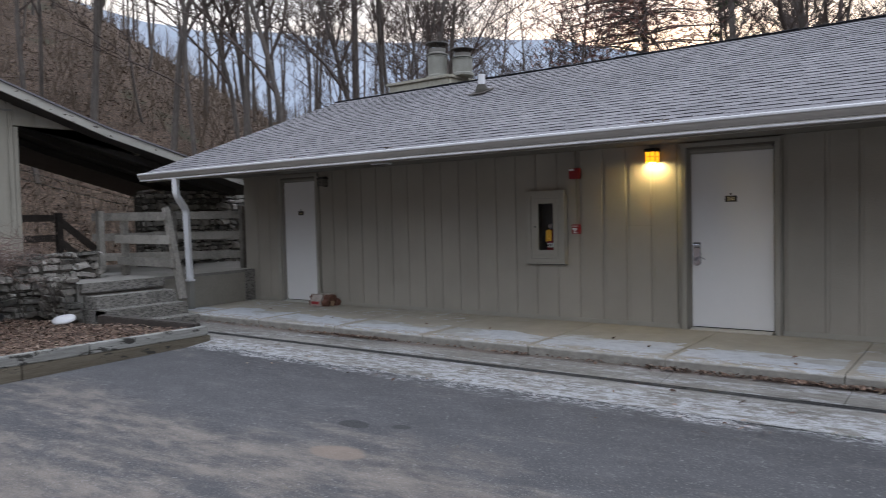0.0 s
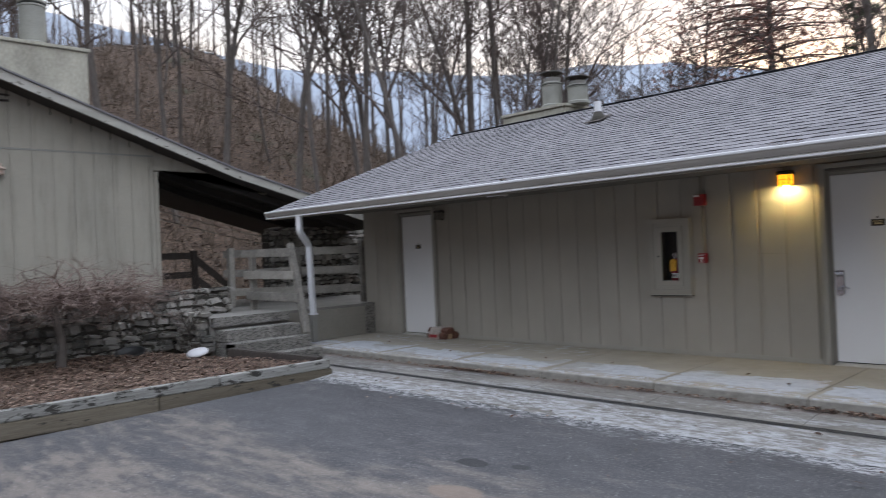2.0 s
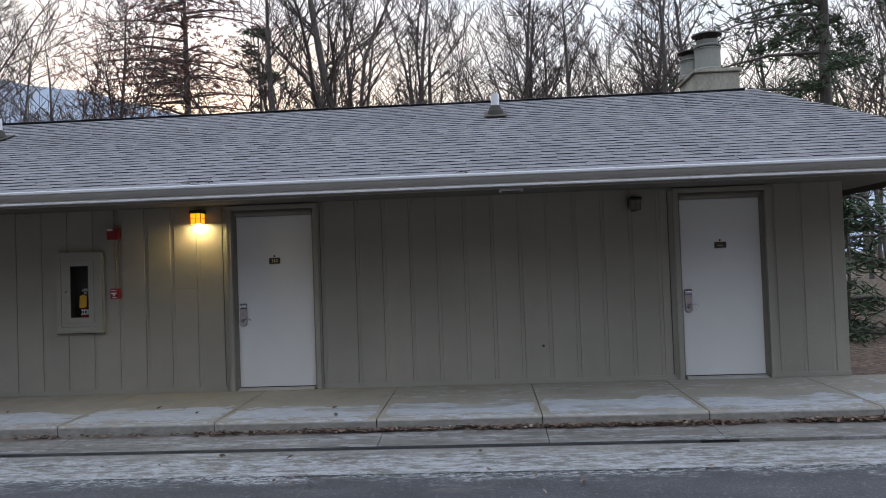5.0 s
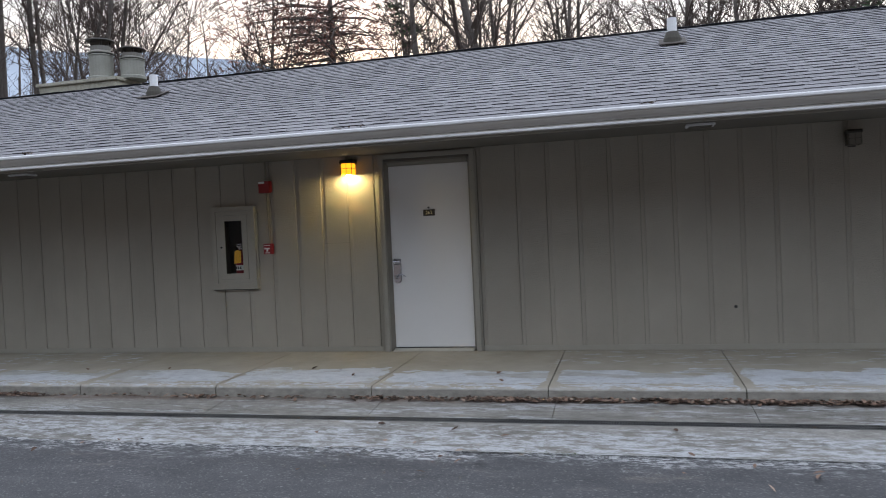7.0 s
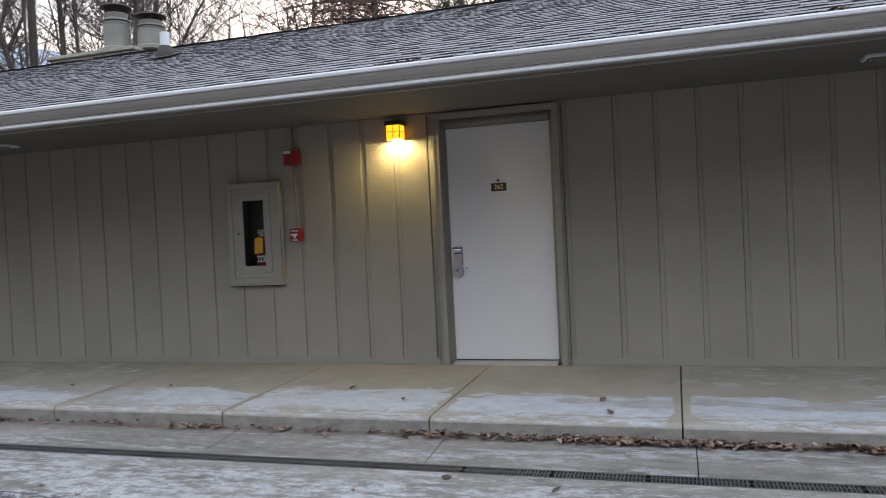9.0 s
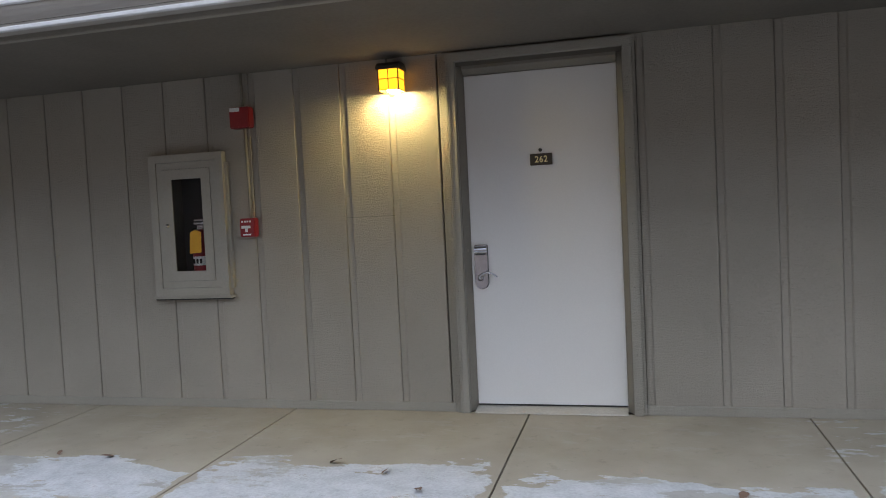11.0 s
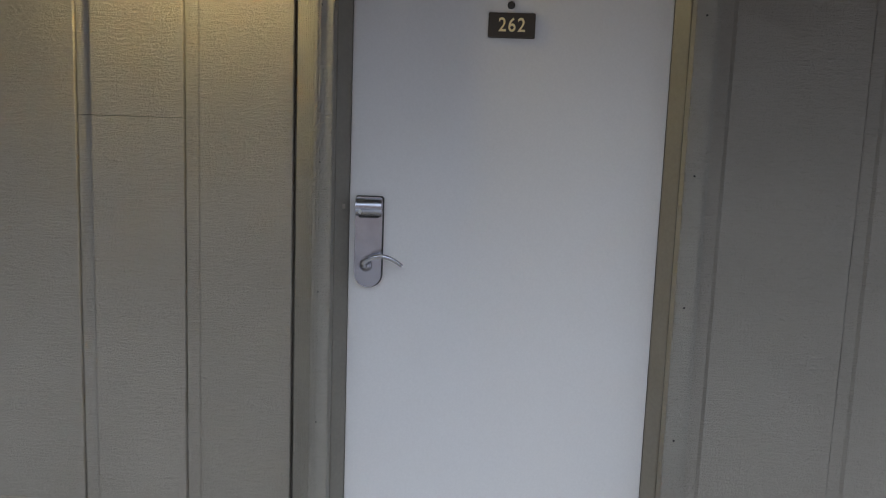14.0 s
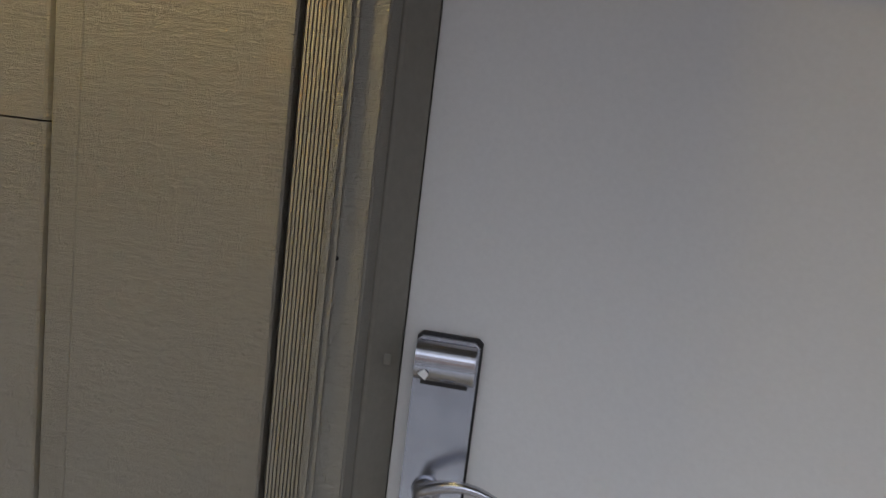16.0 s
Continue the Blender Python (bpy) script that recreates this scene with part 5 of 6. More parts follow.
part("handle_stem", box(-0.016, 0.006, -0.066, -0.0605, 0.035, 0.0615, 0.002), M_WHITE, pull)
part("text_bar", box(-0.035, 0.030, -0.0622, -0.0605, 0.012, 0.022), M_WHITE, pull)
for k in range(4):
    part("text_bar", box(-0.045 + 0.022 * k, -0.031 + 0.022 * k, -0.0622, -0.0605, 0.105, 0.118), M_WHITE, pull)
pull.scale = (0.86, 1.0, 0.90)
pull.location.z += 0.008
tube("conduit", [(-1.905, -0.022, 1.842), (-1.905, -0.022, 1.6), (-1.90, -0.022, 1.45), (-1.90, -0.022, 1.255)], 0.010, M_CONDUIT)
tagged(bpy.data.objects["conduit"], "thin painted conduit between alarm devices", "conduit")
c2 = tube("conduit", [(-1.915, -0.02, 1.99), (-1.915, -0.02, 2.20)], 0.010, M_CONDUIT)
tagged(c2, "thin painted conduit rising to the soffit", "conduit")
bm = lathe([(0.016, 0.0), (0.016, 0.004), (0.009, 0.005)], 0, 0, 14)
bmesh.ops.transform(bm, matrix=pose(3.137, -0.001, 0.43, 90, 0, 0), verts=bm.verts)
tagged(part("pipe_hole", bm, M_BLACK), "small black round hole plug in the siding", "plug")

CABLE_Y0, CABLE_Y1 = -3.4, 2.8
for za, zb in ((2.93, 1.46), (2.76, 1.28)):
    cab_wire = tube("cable", [(-13.2, CABLE_Y0, za), (-13.2, (CABLE_Y0 + CABLE_Y1) / 2, (za + zb) / 2 - 0.03), (-13.2, CABLE_Y1, zb)], 0.008, M_GREYPAINT, None, 5)
    tagged(cab_wire, "thin grey cable strung across the hillside", "cable", "hillside cables")

# ---- firewood bundle on the walkway ----
fw = empty("firewood_bundle", (-6.42, -0.17, 0.0), "wrapped bundle of split firewood on the walkway", "firewood")
rnd = random.Random(5)
for k, (yy, zz, rr) in enumerate(((-0.10, 0.045, 0.055), (0.0, 0.045, 0.055), (0.10, 0.05, 0.06), (-0.05, 0.125, 0.052), (0.06, 0.13, 0.055))):
    sides = [(rr * (1 + rnd.uniform(-0.2, 0.2)) * math.cos(a), rr * (1 + rnd.uniform(-0.2, 0.2)) * math.sin(a)) for a in (0.3, 1.5, 2.7, 3.9, 5.2)]
    part("log", prism([(yy + p, max(zz + q, 0.002)) for p, q in sides], "x", -0.22 + rnd.uniform(-0.03, 0.02), 0.20 + rnd.uniform(-0.02, 0.05)), M_ENDGRAIN if k == 1 else M_REDWRAP, fw)
part("wrap", prism([(-0.165, 0.0), (0.17, 0.0), (0.165, 0.09), (0.11, 0.19), (-0.10, 0.185), (-0.17, 0.09)], "x", -0.15, 0.08), M_PAPER, fw, "pale printed plastic wrap")
part("print_bar", box(-0.12, 0.05, -0.176, -0.171, 0.035, 0.08), M_RED, fw, "red printed band")

# ---- leaves ----
def leaf_mesh(name, places, size, seed, material=M_LEAF):
    v, f = [], []
    r = random.Random(seed)
    for x, y, z in places:
        l, w = size * r.uniform(0.6, 1.3), size * r.uniform(0.3, 0.6)
        m = Matrix.Translation((x, y, z)) @ Euler((r.uniform(-0.4, 0.4), r.uniform(-0.4, 0.4), r.uniform(0, 6.3))).to_matrix().to_4x4()
        c = r.uniform(0.05, 0.32) * w
        b = len(v)
        for p in ((-l / 2, 0, 0.0), (-l * 0.15, w / 2, c), (l * 0.25, w * 0.4, c), (l / 2, 0, 0.3 * c), (l * 0.25, -w * 0.4, c), (-l * 0.15, -w / 2, c)):
            v.append(m @ Vector(p))
        f += [(b, b + 1, b + 5), (b + 1, b + 2, b + 4, b + 5), (b + 2, b + 3, b + 4)]
    return mesh_of(name, v, f, material)


rnd = random.Random(11)
pl = []
for k in range(9000):
    x = rnd.uniform(-7.5, 8.5)
    heap = noise.noise((x * 0.8, 2.7, 0.0)) + 0.5 * noise.noise((x * 2.6, 7.7, 0.0))
    dens = 0.05 + (0.95 * max(0.0, heap + 0.42) if x > 0.7 else 0.7 * max(0.0, heap))
    if rnd.random() > dens:
        continue
    pl.append((x, -1.738 - abs(rnd.gauss(0, 0.045)), -0.124 + rnd.uniform(0, 0.022)))
tagged(new("leaf_drift", leaf_mesh("leaf_drift", pl, 0.056, 3)), "drift of dry brown leaves along the kerb", "leaves", kind="stuff")
pl = []
for k in range(19000):
    x, y = rnd.uniform(-9.15, -6.26), rnd.uniform(-9.1, -2.75)
    if y > -2.80 + 0.39 * (x + 6.25):
        continue
    i = (-6.2 - x) / 3.1
    pl.append((x, y, -0.045 + 0.13 * i + 0.03 * noise.noise((x * 1.3, y * 1.3, 0.5)) + rnd.uniform(0.0, 0.03)))
tagged(new("bed_leaves", leaf_mesh("bed_leaves", pl, 0.052, 4)), "carpet of fallen brown leaves on the bed", "leaves", kind="stuff")
pl = []
for k in range(60):
    x, y = rnd.uniform(-5.5, 5), rnd.uniform(-3.5, -2.4)
    pl.append((x, y, asphalt_height(x, y) + 0.03 + 0.05 * max(0, y + 2.9)))
tagged(new("stray_leaves", leaf_mesh("stray_leaves", pl, 0.06, 6)), "few stray leaves and bits on concrete", "leaves", kind="stuff")
for x, y in ((-0.98, -0.98), (-0.68, -1.08), (0.93, -1.2), (-2.63, -1.0), (-2.3, -1.02), (-3.6, -1.05), (-0.45, -1.3), (-5.2, -1.2), (1.0, -1.5), (-6.9, -0.9)):
    lf = new("fallen_leaf", leaf_mesh("fallen_leaf", [(0, 0, 0.012)], 0.085, int(1000 + x * 100)))
    lf.location = (x, y, 0.0143 * y)
    tagged(lf, "curled dark brown leaf on the walkway", "leaf", "walkway leaves")
for x in (-5.42, -3.65, -0.33, -0.15, 2.3):
    pl = [(x + rnd.gauss(0, 0.05), -1.69 + rnd.uniform(-0.02, 0.02), 2.262 + rnd.uniform(0, 0.012)) for k in range(9)]
    tagged(new("eave_leaves", leaf_mesh("eave_leaves", pl, 0.055, int(x * 50) + 900, M_HILL_LEAF)), "dark wet leaf scraps caught on the gutter lip", "leaves", kind="stuff")
for cx, n_blades in ((1.55, 150),):
    v, f = [], []
    for k in range(n_blades):
        x, y = cx + rnd.gauss(0, 0.12), -2.90 + rnd.gauss(0, 0.035)
        h, a = rnd.uniform(0.012, 0.032), rnd.uniform(0, 6.3)
        b = len(v)
        dx, dy = math.cos(a) * 0.006, math.sin(a) * 0.006
        v += [(x - dx, y - dy, -0.235), (x + dx, y + dy, -0.235), (x + rnd.uniform(-0.03, 0.03), y + rnd.uniform(-0.03, 0.03), -0.235 + h)]
        f.append((b, b + 1, b + 2))
    tagged(new("grass_tuft", mesh_of("grass_tuft", v, f, M_GRASS)), "small green tuft at the concrete edge", "grass", kind="stuff")


# ---- shrub ----
def twig_growth(start, direction, length, radius, level, verts, faces, r, droop, spread, kids, sides):
    n = 5
    p, d = Vector(start), Vector(direction).normalized()
    pts, rad = [p.copy()], [radius]
    for i in range(n):
        d = (d + Vector((r.uniform(-1, 1), r.uniform(-1, 1), r.uniform(-1, 1))) * spread * 0.35 + Vector((0, 0, droop))).normalized()
        p = p + d * (length / n)
        pts.append(p.copy())
        rad.append(radius * (1 - 0.75 * (i + 1) / n))
    tube_arrays(pts, rad, sides, verts, faces)
    if level > 0:
        for k in range(kids):
            i = r.randint(1, n)
            e = (pts[i] - pts[i - 1]).normalized()
            side = Vector((r.uniform(-1, 1), r.uniform(-1, 1), r.uniform(-0.6, 1)))
            twig_growth(pts[i], e + side * spread * 1.5, length * r.uniform(0.4, 0.7), rad[i] * 0.75 + 0.0006, level - 1, verts, faces, r, droop, spread, kids, max(3, sides - 1))


shrub = empty("weeping_shrub", (-8.55, -5.35, 0.05), "leafless weeping shrub with a tangle of reddish twigs", "shrub")
v, f = [], []
tube_arrays([Vector((0, 0, -0.05)), Vector((0.02, 0.03, 0.3)), Vector((-0.03, 0.0, 0.6)), Vector((-0.05, -0.04, 0.95))], [0.075, 0.06, 0.055, 0.045], 10, v, f)
ob = new("trunk", mesh_of("trunk", v, f, M_BARK, True))
ob.parent = shrub
r = random.Random(21)
v, f = [], []
for k in range(150):
    a = r.uniform(0, 6.28)
    dy = math.sin(a) * r.uniform(0.5, 1.5)
    dx = math.cos(a) * r.uniform(0.25, 0.6)
    twig_growth((dx * 0.2, dy * 0.55, 0.90 + r.uniform(-0.12, 0.18)), (dx, dy, r.uniform(-0.05, 0.30)), r.uniform(0.5, 1.2), 0.019, 2, v, f, r, -0.10, 1.75, 5, 4)
v = [Vector((p[0], p[1] * 1.08, 0.93 + (p[2] - 0.93) * (0.58 if p[2] > 0.93 else 0.50))) for p in v]
ob = new("crown", mesh_of("crown", v, f, M_SHRUBTWIG))
ob.parent = shrub
for x, y, nst in ((-8.75, -3.35, 9), (-8.5, -7.1, 9), (-8.8, -6.4, 6)):
    bush = empty("bare_bush", (x, y, 0.05), "small leafless bush with crooked grey stems", "shrub", "bare bushes")
    v, f = [], []
    for k in range(nst):
        a = r.uniform(0, 6.28)
        twig_growth((0, 0, -0.05), (math.cos(a) * 0.6, math.sin(a) * 0.6, 1.0), r.uniform(0.4, 0.8), 0.016, 2, v, f, r, 0.0, 0.35, 3, 5)
    ob = new("stem_cluster", mesh_of("stems", v, f, M_BARK))
    ob.parent = bush


# ---- trees ----
def limb(p, d, length, radius, level, v, f, r, lift, kids, first, sides, wander=0.16):
    """One limb and the limbs that grow from it."""
    n = 7 if level >= 2 else 4
    p, d = Vector(p), Vector(d).normalized()
    pts, rad = [p.copy()], [radius]
    for i in range(n):
        d = (d + Vector((r.gauss(0, wander), r.gauss(0, wander), r.gauss(0, wander * 0.6) + lift))).normalized()
        p = p + d * (length / n)
        pts.append(p.copy())
        rad.append(max(0.011, radius * (1 - 0.85 * (i + 1) / n)))
    tube_arrays(pts, rad, sides, v, f)
    if level <= 0:
        return
    for k in range(kids):
        t = first + (1 - first) * (k + r.random()) / kids
        i = min(n - 1, int(t * n))
        u = t * n - i
        q = pts[i].lerp(pts[i + 1], min(1, u))
        e = (pts[i + 1] - pts[i]).normalized()
        a = r.uniform(0, 6.28)
        side = Vector((math.cos(a), math.sin(a), r.uniform(-0.05, 0.5)))
        limb(q, e * 0.55 + side * r.uniform(0.5, 0.95), length * r.uniform(0.28, 0.5) * (1.15 - 0.5 * t), (rad[i] * 0.5 + 0.004), level - 1, v, f, r, lift, max(4, int(kids * 0.62)), 0.2, 3, wander)


def bare_tree(name, height, radius, kids, first, seed, label, lean=0.05, level=3, fork=False):
    r = random.Random(seed)
    t = empty(name, (0, 0, 0), label, "tree", "bare woodland trees")
    v, f = [], []
    p, d = Vector((0, 0, -0.6)), Vector((r.uniform(-lean, lean), r.uniform(-lean, lean), 1)).normalized()
    n = 10
    pts, rad = [p.copy()], [radius * 1.25]
    for i in range(n):
        d = (d + Vector((r.gauss(0, 0.055), r.gauss(0, 0.055), 0.03))).normalized()
        p = p + d * height / n
        pts.append(p.copy())
        rad.append(max(0.02, radius * (1 - 0.9 * ((i + 1) / n) ** 1.2)))
    tube_arrays(pts, rad, 8, v, f)
    ob = new("trunk", mesh_of("trunk", v, f, M_BARK, True))
    ob.parent = t
    v, f = [], []
    for k in range(kids):
        u = first + (1 - first) * (k + r.random()) / kids
        i = min(n - 1, int(u * n))
        q = pts[i].lerp(pts[i + 1], u * n - i)
        a = r.uniform(0, 6.28)
        big = fork and k < 3
        limb(q, Vector((math.cos(a), math.sin(a), r.uniform(0.5, 1.4) if not big else 1.7)), height * (r.uniform(0.16, 0.30) * (1.25 - 0.7 * u) if not big else 0.5), rad[i] * (0.42 if not big else 0.62), level - 1, v, f, r, 0.05, 8 if not big else 11, 0.2, 4)
    ob = new("crown", mesh_of("crown", v, f, M_TWIG))
    ob.parent = t
    return t


TREES = [
    bare_tree("bare_tree", 18, 0.088, 20, 0.30, 101, "tall slender leafless tree on the wooded hill"),
    bare_tree("bare_tree", 20, 0.108, 22, 0.30, 102, "tall leafless tree with a dark straight trunk"),
    bare_tree("bare_tree", 15, 0.075, 18, 0.25, 103, "thin leafless tree among the woods"),
    bare_tree("bare_tree", 16, 0.11, 15, 0.30, 104, "forked leafless tree with spreading limbs", 0.1, 3, True),
    bare_tree("bare_tree", 13, 0.065, 14, 0.30, 105, "young thin leafless tree", 0.16),
    bare_tree("bare_tree", 15, 0.17, 22, 0.22, 106, "broad leafless tree with many spreading limbs", 0.08, 3, True),
    bare_tree("bare_tree", 12.5, 0.21, 24, 0.14, 107, "broad grey leafless tree with thick spreading limbs", 0.12, 3, True),
]
EYE0 = Vector((2.5, -8.7, 0))
rt = random.Random(77)
placed = []


def plant(kind, yaw, dist, scale=1.0):
    x, y = EYE0.x - dist * math.sin(radians(yaw)), EYE0.y + dist * math.cos(radians(yaw))
    if -14.8 < x < 9 and y < 8.5:
        return
    for q in placed:
        if (q[0] - x) ** 2 + (q[1] - y) ** 2 < 1.0:
            return
    placed.append((x, y))
    m = pose(x, y, ground_height(x, y), 0, 0, rt.uniform(0, 360)) @ Matrix.Diagonal((scale, scale, scale, 1))
    src = TREES[kind]
    ob = copy_thing(src, m)
    ob.scale = (scale, scale, scale)


for k in range(114):
    d = 23 + 45 * rt.random()
    plant(rt.choice((0, 0, 1, 2, 2, 3, 3, 4, 4)), rt.uniform(33, 96), d, rt.uniform(0.8, 1.15))
for k in range(46):
    d = 25 + 36 * rt.random()
    plant(rt.choice((3, 3, 5, 5, 4, 2)), rt.uniform(-34, 34), d, rt.uniform(0.65, 0.95))
for yaw, d, kind, sc in ((62, 28, 1, 1.05), (57, 27, 3, 1.1), (52, 26, 1, 1.0), (48, 24, 3, 1.05), (70, 26, 1, 1.2), (78, 25, 5, 1.0), (-7, 24, 6, 0.85), (-12.5, 25, 6, 0.9), (8, 24, 5, 1.15), (5.5, 31, 3, 1.2), (15, 25, 6, 1.0), (-3.7, 27, 6, 0.85), (2.7, 28, 6, 0.9), (-15.5, 28, 6, 0.95), (28, 29, 5, 0.8), (43, 27, 3, 1.0), (-9, 31, 3, 0.75), (4, 28, 5, 0.85), (-1, 31, 5, 0.9), (9, 30, 5, 0.9), (-17, 29, 5, 0.9), (14, 33, 3, 0.9), (36.5, 28, 3, 0.9), (-5.5, 26, 6, 0.8), (6, 27, 6, 0.8), (-10.5, 27, 5, 0.85), (11.5, 29, 5, 0.8)):
    plant(kind, yaw, d, sc)
for src in TREES:
    src.location = (-70 - 3 * TREES.index(src), 60, ground_height(-70 - 3 * TREES.index(src), 60))

# far woods, too many to count
v, f = [], []
rf = random.Random(9)
for k in range(330):
    yaw, d = (rf.uniform(28, 100) if k % 4 else rf.uniform(-45, 30)), rf.uniform(62, 125)
    x, y = EYE0.x - d * math.sin(radians(yaw)), EYE0.y + d * math.cos(radians(yaw))
    h = rf.uniform(9, 16)
    base = Vector((x, y, ground_height(x, y) - 0.5))
    top = base + Vector((rf.uniform(-1, 1), rf.uniform(-1, 1), h))
    tube_arrays([base, base.lerp(top, 0.5), top], [0.16, 0.11, 0.02], 4, v, f)
    for j in range(16):
        u = rf.uniform(0.35, 0.98)
        q = base.lerp(top, u)
        a = rf.uniform(0, 6.28)
        e = q + Vector((math.cos(a), math.sin(a), rf.uniform(0.6, 1.6))) * rf.uniform(0.8, 2.2) * (1.2 - u)
        tube_arrays([q, e], [0.04, 0.012], 3, v, f)
tagged(new("far_woods", mesh_of("far_woods", v, f, M_TWIG)), "distant leafless woods", "woods", kind="stuff")
# brush on the hill
v, f = [], []
for k in range(2200):
    yaw, d = rf.uniform(38, 98), rf.uniform(17, 70)
    x, y = EYE0.x - d * math.sin(radians(yaw)), EYE0.y + d * math.cos(radians(yaw))
    if -14.5 < x < 9 and y < 8:
        continue
    base = Vector((x, y, ground_height(x, y) - 0.1))
    for j in range(rf.randint(2, 5)):
        e = base + Vector((rf.uniform(-0.8, 0.8), rf.uniform(-0.8, 0.8), rf.uniform(0.5, 2.4)))
        tube_arrays([base, base.lerp(e, 0.5) + Vector((rf.uniform(-0.15, 0.15), 0, 0.1)), e], [0.018, 0.013, 0.005], 3, v, f)
    if k % 3 == 0:
        e = base + Vector((rf.uniform(-1.8, 1.8), rf.uniform(-1.8, 1.8), 0))
        e.z = ground_height(e.x, e.y) + rf.uniform(0.1, 0.35)
        tube_arrays([base, base.lerp(e, 0.5) + Vector((0, 0, 0.12)), e], [0.028, 0.022, 0.008], 4, v, f)
tagged(new("hill_brush", mesh_of("hill_brush", v, f, M_BRUSH)), "dry brush and saplings on the leafy hillside", "brush", kind="stuff")
pl = []
for k in range(64000):
    yaw, d = rf.uniform(42, 96), 15 + 52 * rf.random() ** 1.35
    x, y = EYE0.x - d * math.sin(radians(yaw)), EYE0.y + d * math.cos(radians(yaw))
    if -13.4 < x < 9 and y < 8:
        continue
    pl.append((x, y, ground_height(x, y) + rf.uniform(0.0, 0.10)))
tagged(new("hill_leaves", leaf_mesh("hill_leaves", pl, 0.14, 8, M_HILL_LEAF)), "fallen leaves over the hillside", "leaves", kind="stuff")


def needle_tree(name, place, height, spread, seed, material, label, bare=0.25, density=1.0, taper=0.7, scatter=0.22):
    """An evergreen: trunk, drooping boughs and many small needle clumps."""
    r = random.Random(seed)
    t = empty(name, place, label, "tree")
    v, f = [], []
    tube_arrays([Vector((0, 0, -0.5)), Vector((0.1, 0, height * 0.5)), Vector((0, 0.1, height))], [height * 0.011, height * 0.008, 0.02], 8, v, f)
    bv, bf = [], []
    for k in range(int(70 * density)):
        u = bare + (1 - bare) * r.random()
        a = r.uniform(0, 6.28)
        l = spread * (1.08 - u) ** taper * r.uniform(0.45, 1.15)
        q = Vector((0, 0, height * u))
        pts = [q + Vector((math.cos(a), math.sin(a), 0)) * l * s + Vector((0, 0, l * (0.18 * s - 0.30 * s * s))) for s in (0, 0.35, 0.7, 1.0)]
        tube_arrays(pts, [0.05, 0.035, 0.02, 0.008], 4, v, f)
        for j in range(int(34 * density)):
            s = r.uniform(0.2, 1.05)
            c = pts[0].lerp(pts[3], s) + Vector((r.gauss(0, scatter), r.gauss(0, scatter), r.gauss(0.03, scatter * 0.5))) * (0.4 + 0.25 * l)
            for b in range(5):
                d = Vector((r.uniform(-1, 1), r.uniform(-1, 1), r.uniform(-0.5, 0.7))).normalized() * r.uniform(0.12, 0.26)
                w = d.cross(Vector((r.uniform(-1, 1), r.uniform(-1, 1), r.uniform(-1, 1)))).normalized() * 0.022
                i = len(bv)
                bv += [c - w, c + w, c + d]
                bf.append((i, i + 1, i + 2))
    ob = new("trunk", mesh_of("trunk", v, f, M_BARK, True))
    ob.parent = t
    ob = new("crown", mesh_of("crown", bv, bf, material))
    ob.parent = t
    return t


needle_tree("evergreen_tree", (10.6, 9.4, ground_height(10.6, 9.4)), 15, 4.4, 31, M_NEEDLE, "dark green evergreen beyond the motel's end", 0.10, 1.4, 0.5)
needle_tree("evergreen_tree", (9.9, 7.2, ground_height(9.9, 7.2)), 3.4, 1.8, 32, M_NEEDLE, "low green evergreen at the motel's corner", 0.02, 0.7)
needle_tree("russet_pine", (-8.7, 19.1, ground_height(-8.7, 19.1)), 15.0, 4.5, 33, M_RUSTLEAF, "pine with thin russet needles behind the roof", 0.47, 1.25, 0.32, 0.62)
needle_tree("pine_tree", (-6.4, 21.0, ground_height(-6.4, 21.0)), 11.0, 1.4, 36, M_NEEDLE, "slim dark pine behind the roof", 0.35, 0.6, 0.3)
needle_tree("pine_tree", (-18.8, 13.8, ground_height(-18.8, 13.8)), 16, 2.4, 34, M_NEEDLE, "tall pine with sparse dark needles in the woods", 0.62, 0.5, 0.3)
needle_tree("small_evergreen", (-20.8, -0.2, ground_height(-20.8, -0.2)), 3.0, 1.3, 35, M_NEEDLE, "small green holly on the leafy hillside", 0.02, 0.5)

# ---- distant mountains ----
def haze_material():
    n = Nodes("mountain_painted_haze", 1.0)
    # air haze painted in: blue-grey colour plus a faint glow of its own
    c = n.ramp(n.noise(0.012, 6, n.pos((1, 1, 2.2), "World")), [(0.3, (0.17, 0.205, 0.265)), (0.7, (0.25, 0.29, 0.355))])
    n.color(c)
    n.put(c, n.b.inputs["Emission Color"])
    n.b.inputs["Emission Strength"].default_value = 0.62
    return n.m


v, f = [], []
R = 900.0
for k in range(181):
    yaw = -180 + 2 * k
    prof = 13.2 if yaw > 28 or yaw < -75 else (4.5 + 8.7 * max(0.0, (yaw + 12) / 40.0) ** 1.3 if yaw > -40 else 4.5 + 8.7 * min(1.0, (-40 - yaw) / 35.0))
    prof += 0.2 * min(25.0, max(0.0, yaw - 53.0))
    # ridge raised out of view behind the camera to block low sky light
    prof += 4.0 * min(1.0, max(0.0, (abs(yaw) - 100.0) / 35.0))
    e = radians(prof + 0.9 * noise.noise((yaw * 0.09, 5.0, 0.0)) + 0.25 * noise.noise((yaw * 0.6, 1.0, 0.0)))
    for s in (-0.1, 0.5, 0.85, 1.0):
        rr = R * (0.75 + 0.25 * s)
        v.append((EYE0.x - rr * math.sin(radians(yaw)), EYE0.y + rr * math.cos(radians(yaw)), 1.4 + rr * math.tan(e) * s))
for k in range(180):
    for j in range(3):
        a = k * 4 + j
        f.append((a, a + 4, a + 5, a + 1))
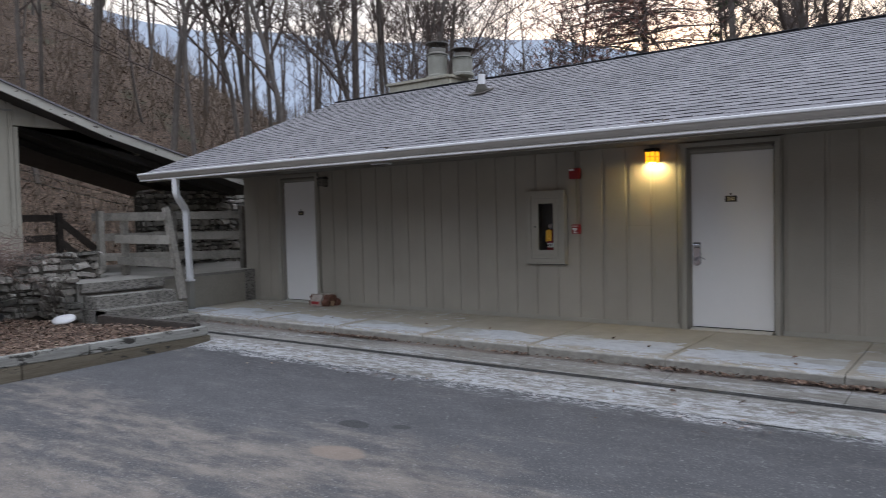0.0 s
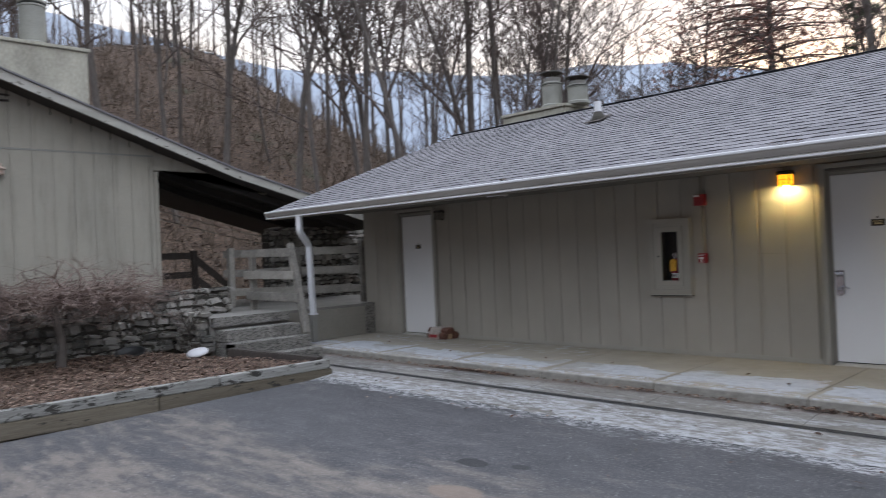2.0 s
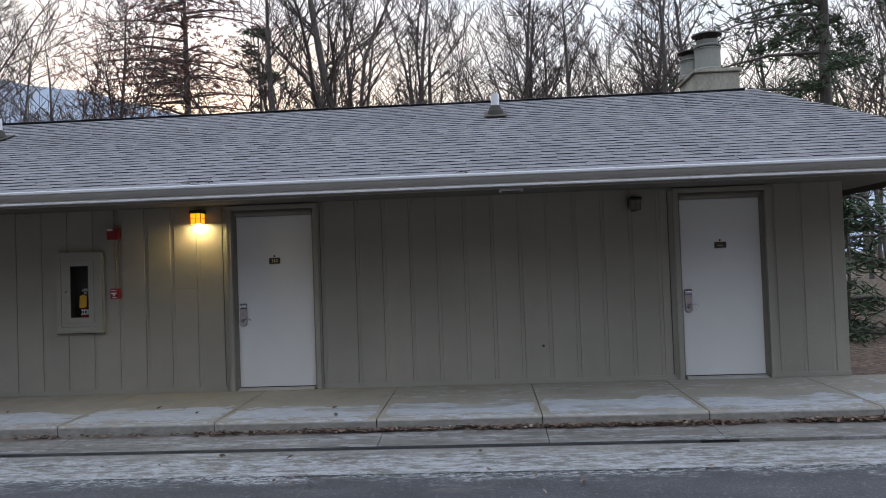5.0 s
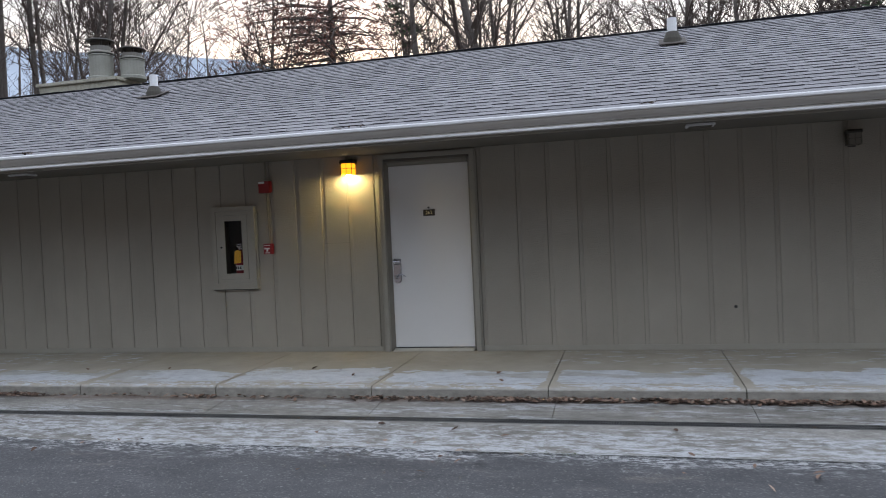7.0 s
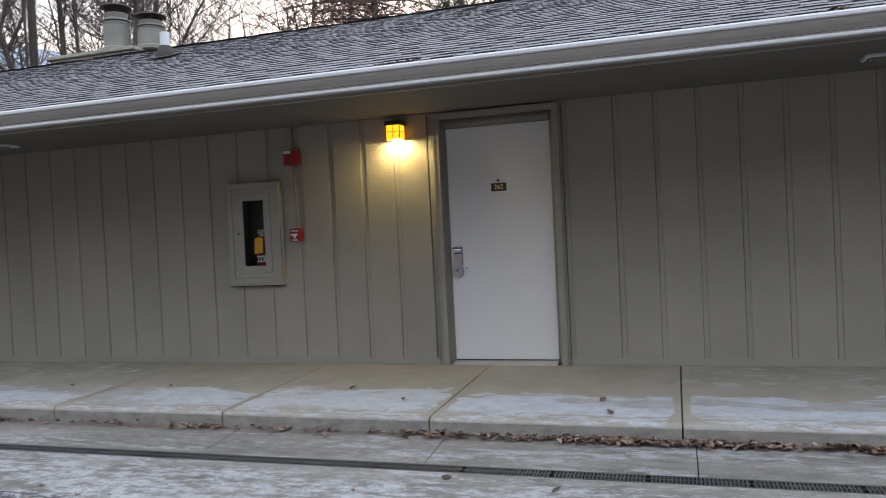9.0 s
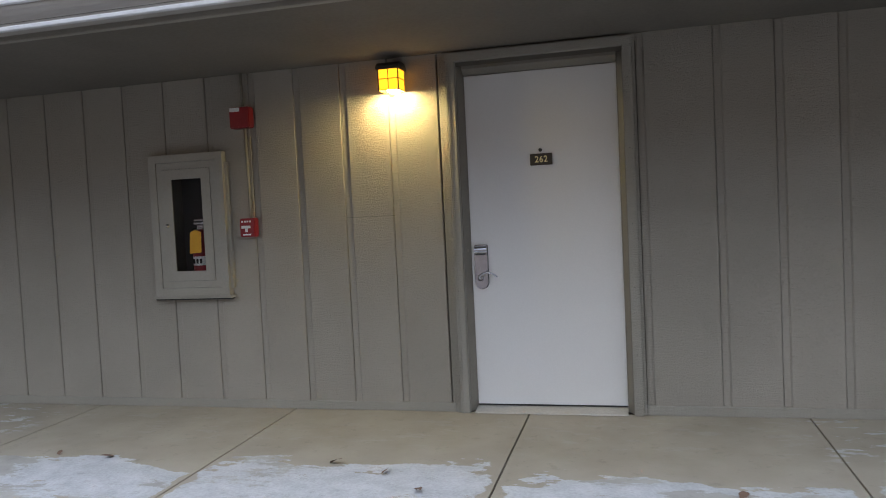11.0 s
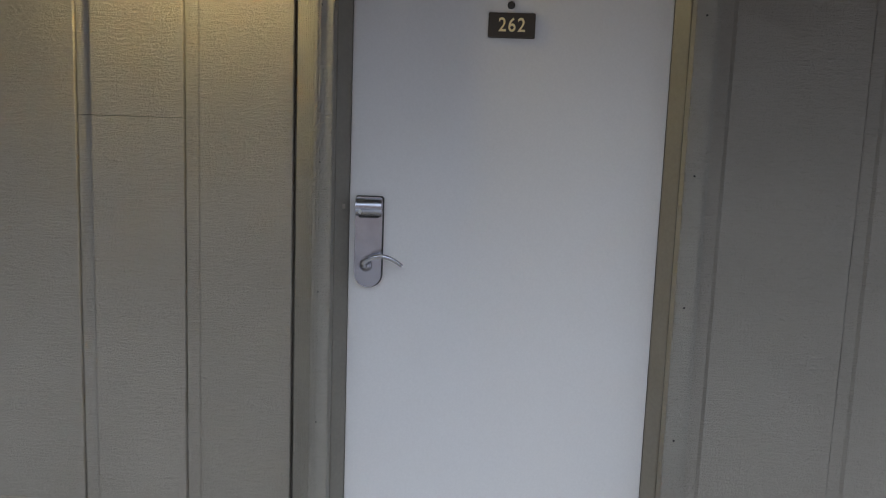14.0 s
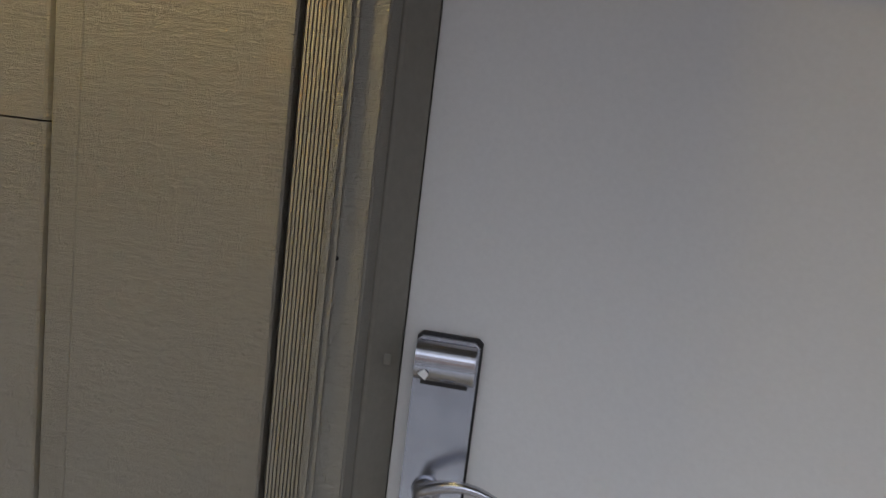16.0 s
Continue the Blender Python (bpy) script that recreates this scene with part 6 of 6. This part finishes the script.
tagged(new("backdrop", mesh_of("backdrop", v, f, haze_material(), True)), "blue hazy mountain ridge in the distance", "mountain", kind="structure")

# ---- shingles, the nearest as single pieces ----
EXPO = 0.142
slope_len = math.hypot(RY - EY, RZ - EZ)
courses = int(slope_len / EXPO)
ang = math.atan2(RZ - EZ, RY - EY)
tab_meshes = {}


def tab_geometry(w, thick):
    return [(0, 0.0, 0.0), (w, 0.0, 0.0), (w, 0.0, thick), (0, 0.0, thick), (0, EXPO + 0.02, -0.002), (w, EXPO + 0.02, -0.002), (w, EXPO + 0.02, 0.004), (0, EXPO + 0.02, 0.004)]


TAB_FACES = [(0, 1, 2, 3), (3, 2, 6, 7), (0, 3, 7, 4), (1, 5, 6, 2)]
widths = [0.13, 0.16, 0.19, 0.24]
for w in widths:
    for th in (0.010, 0.013, 0.015):
        tab_meshes[(w, th)] = mesh_of("shingle", tab_geometry(w - 0.002, th), TAB_FACES, M_SHINGLE)
        tab_meshes[(w, th)].materials.append(M_SHINGLE_EDGE_SHADE)
        tab_meshes[(w, th)].polygons[0].material_index = 1
rs = random.Random(41)
sv, sf = [], []
singles = 0
for c in range(courses + 1):
    u = c / (courses + 1)
    y, z = EY + (RY - EY) * u - 0.01, EZ + (RZ - EZ) * u - 0.012
    xa, xb = RX0 + (VERGE - RX0) * u, RX1 + (HIP - RX1) * u
    x, raised = xa, rs.random() < 0.5
    while x < xb - 0.03:
        raised = not raised
        w, th = (rs.choice(widths[1:]), rs.choice((0.013, 0.015))) if raised else (rs.choice(widths[:3]), 0.010)
        w = min(w, xb - x) if xb - x < w else w
        m = Matrix.Translation((x, y, z)) @ Euler((ang, 0, 0)).to_matrix().to_4x4()
        if c < 9 and -3.5 < x < 4.2 and singles < 300 and (w, th) in tab_meshes:
            shared("shingle", tab_meshes[(w, th)], roof, m)
            singles += 1
        else:
            b = len(sv)
            sv += [m @ Vector(p) for p in tab_geometry(w - 0.002, th)]
            sf += [tuple(i + b for i in q) for q in TAB_FACES]
        x += w
me = mesh_of("shingles", sv, sf, M_SHINGLE)
me.materials.append(M_SHINGLE_EDGE_SHADE)
me.polygons.foreach_set("material_index", [1 if k % 4 == 0 else 0 for k in range(len(me.polygons))])
ob = new("shingles", me)
ob.parent = roof
ob["kind"] = "stuff"
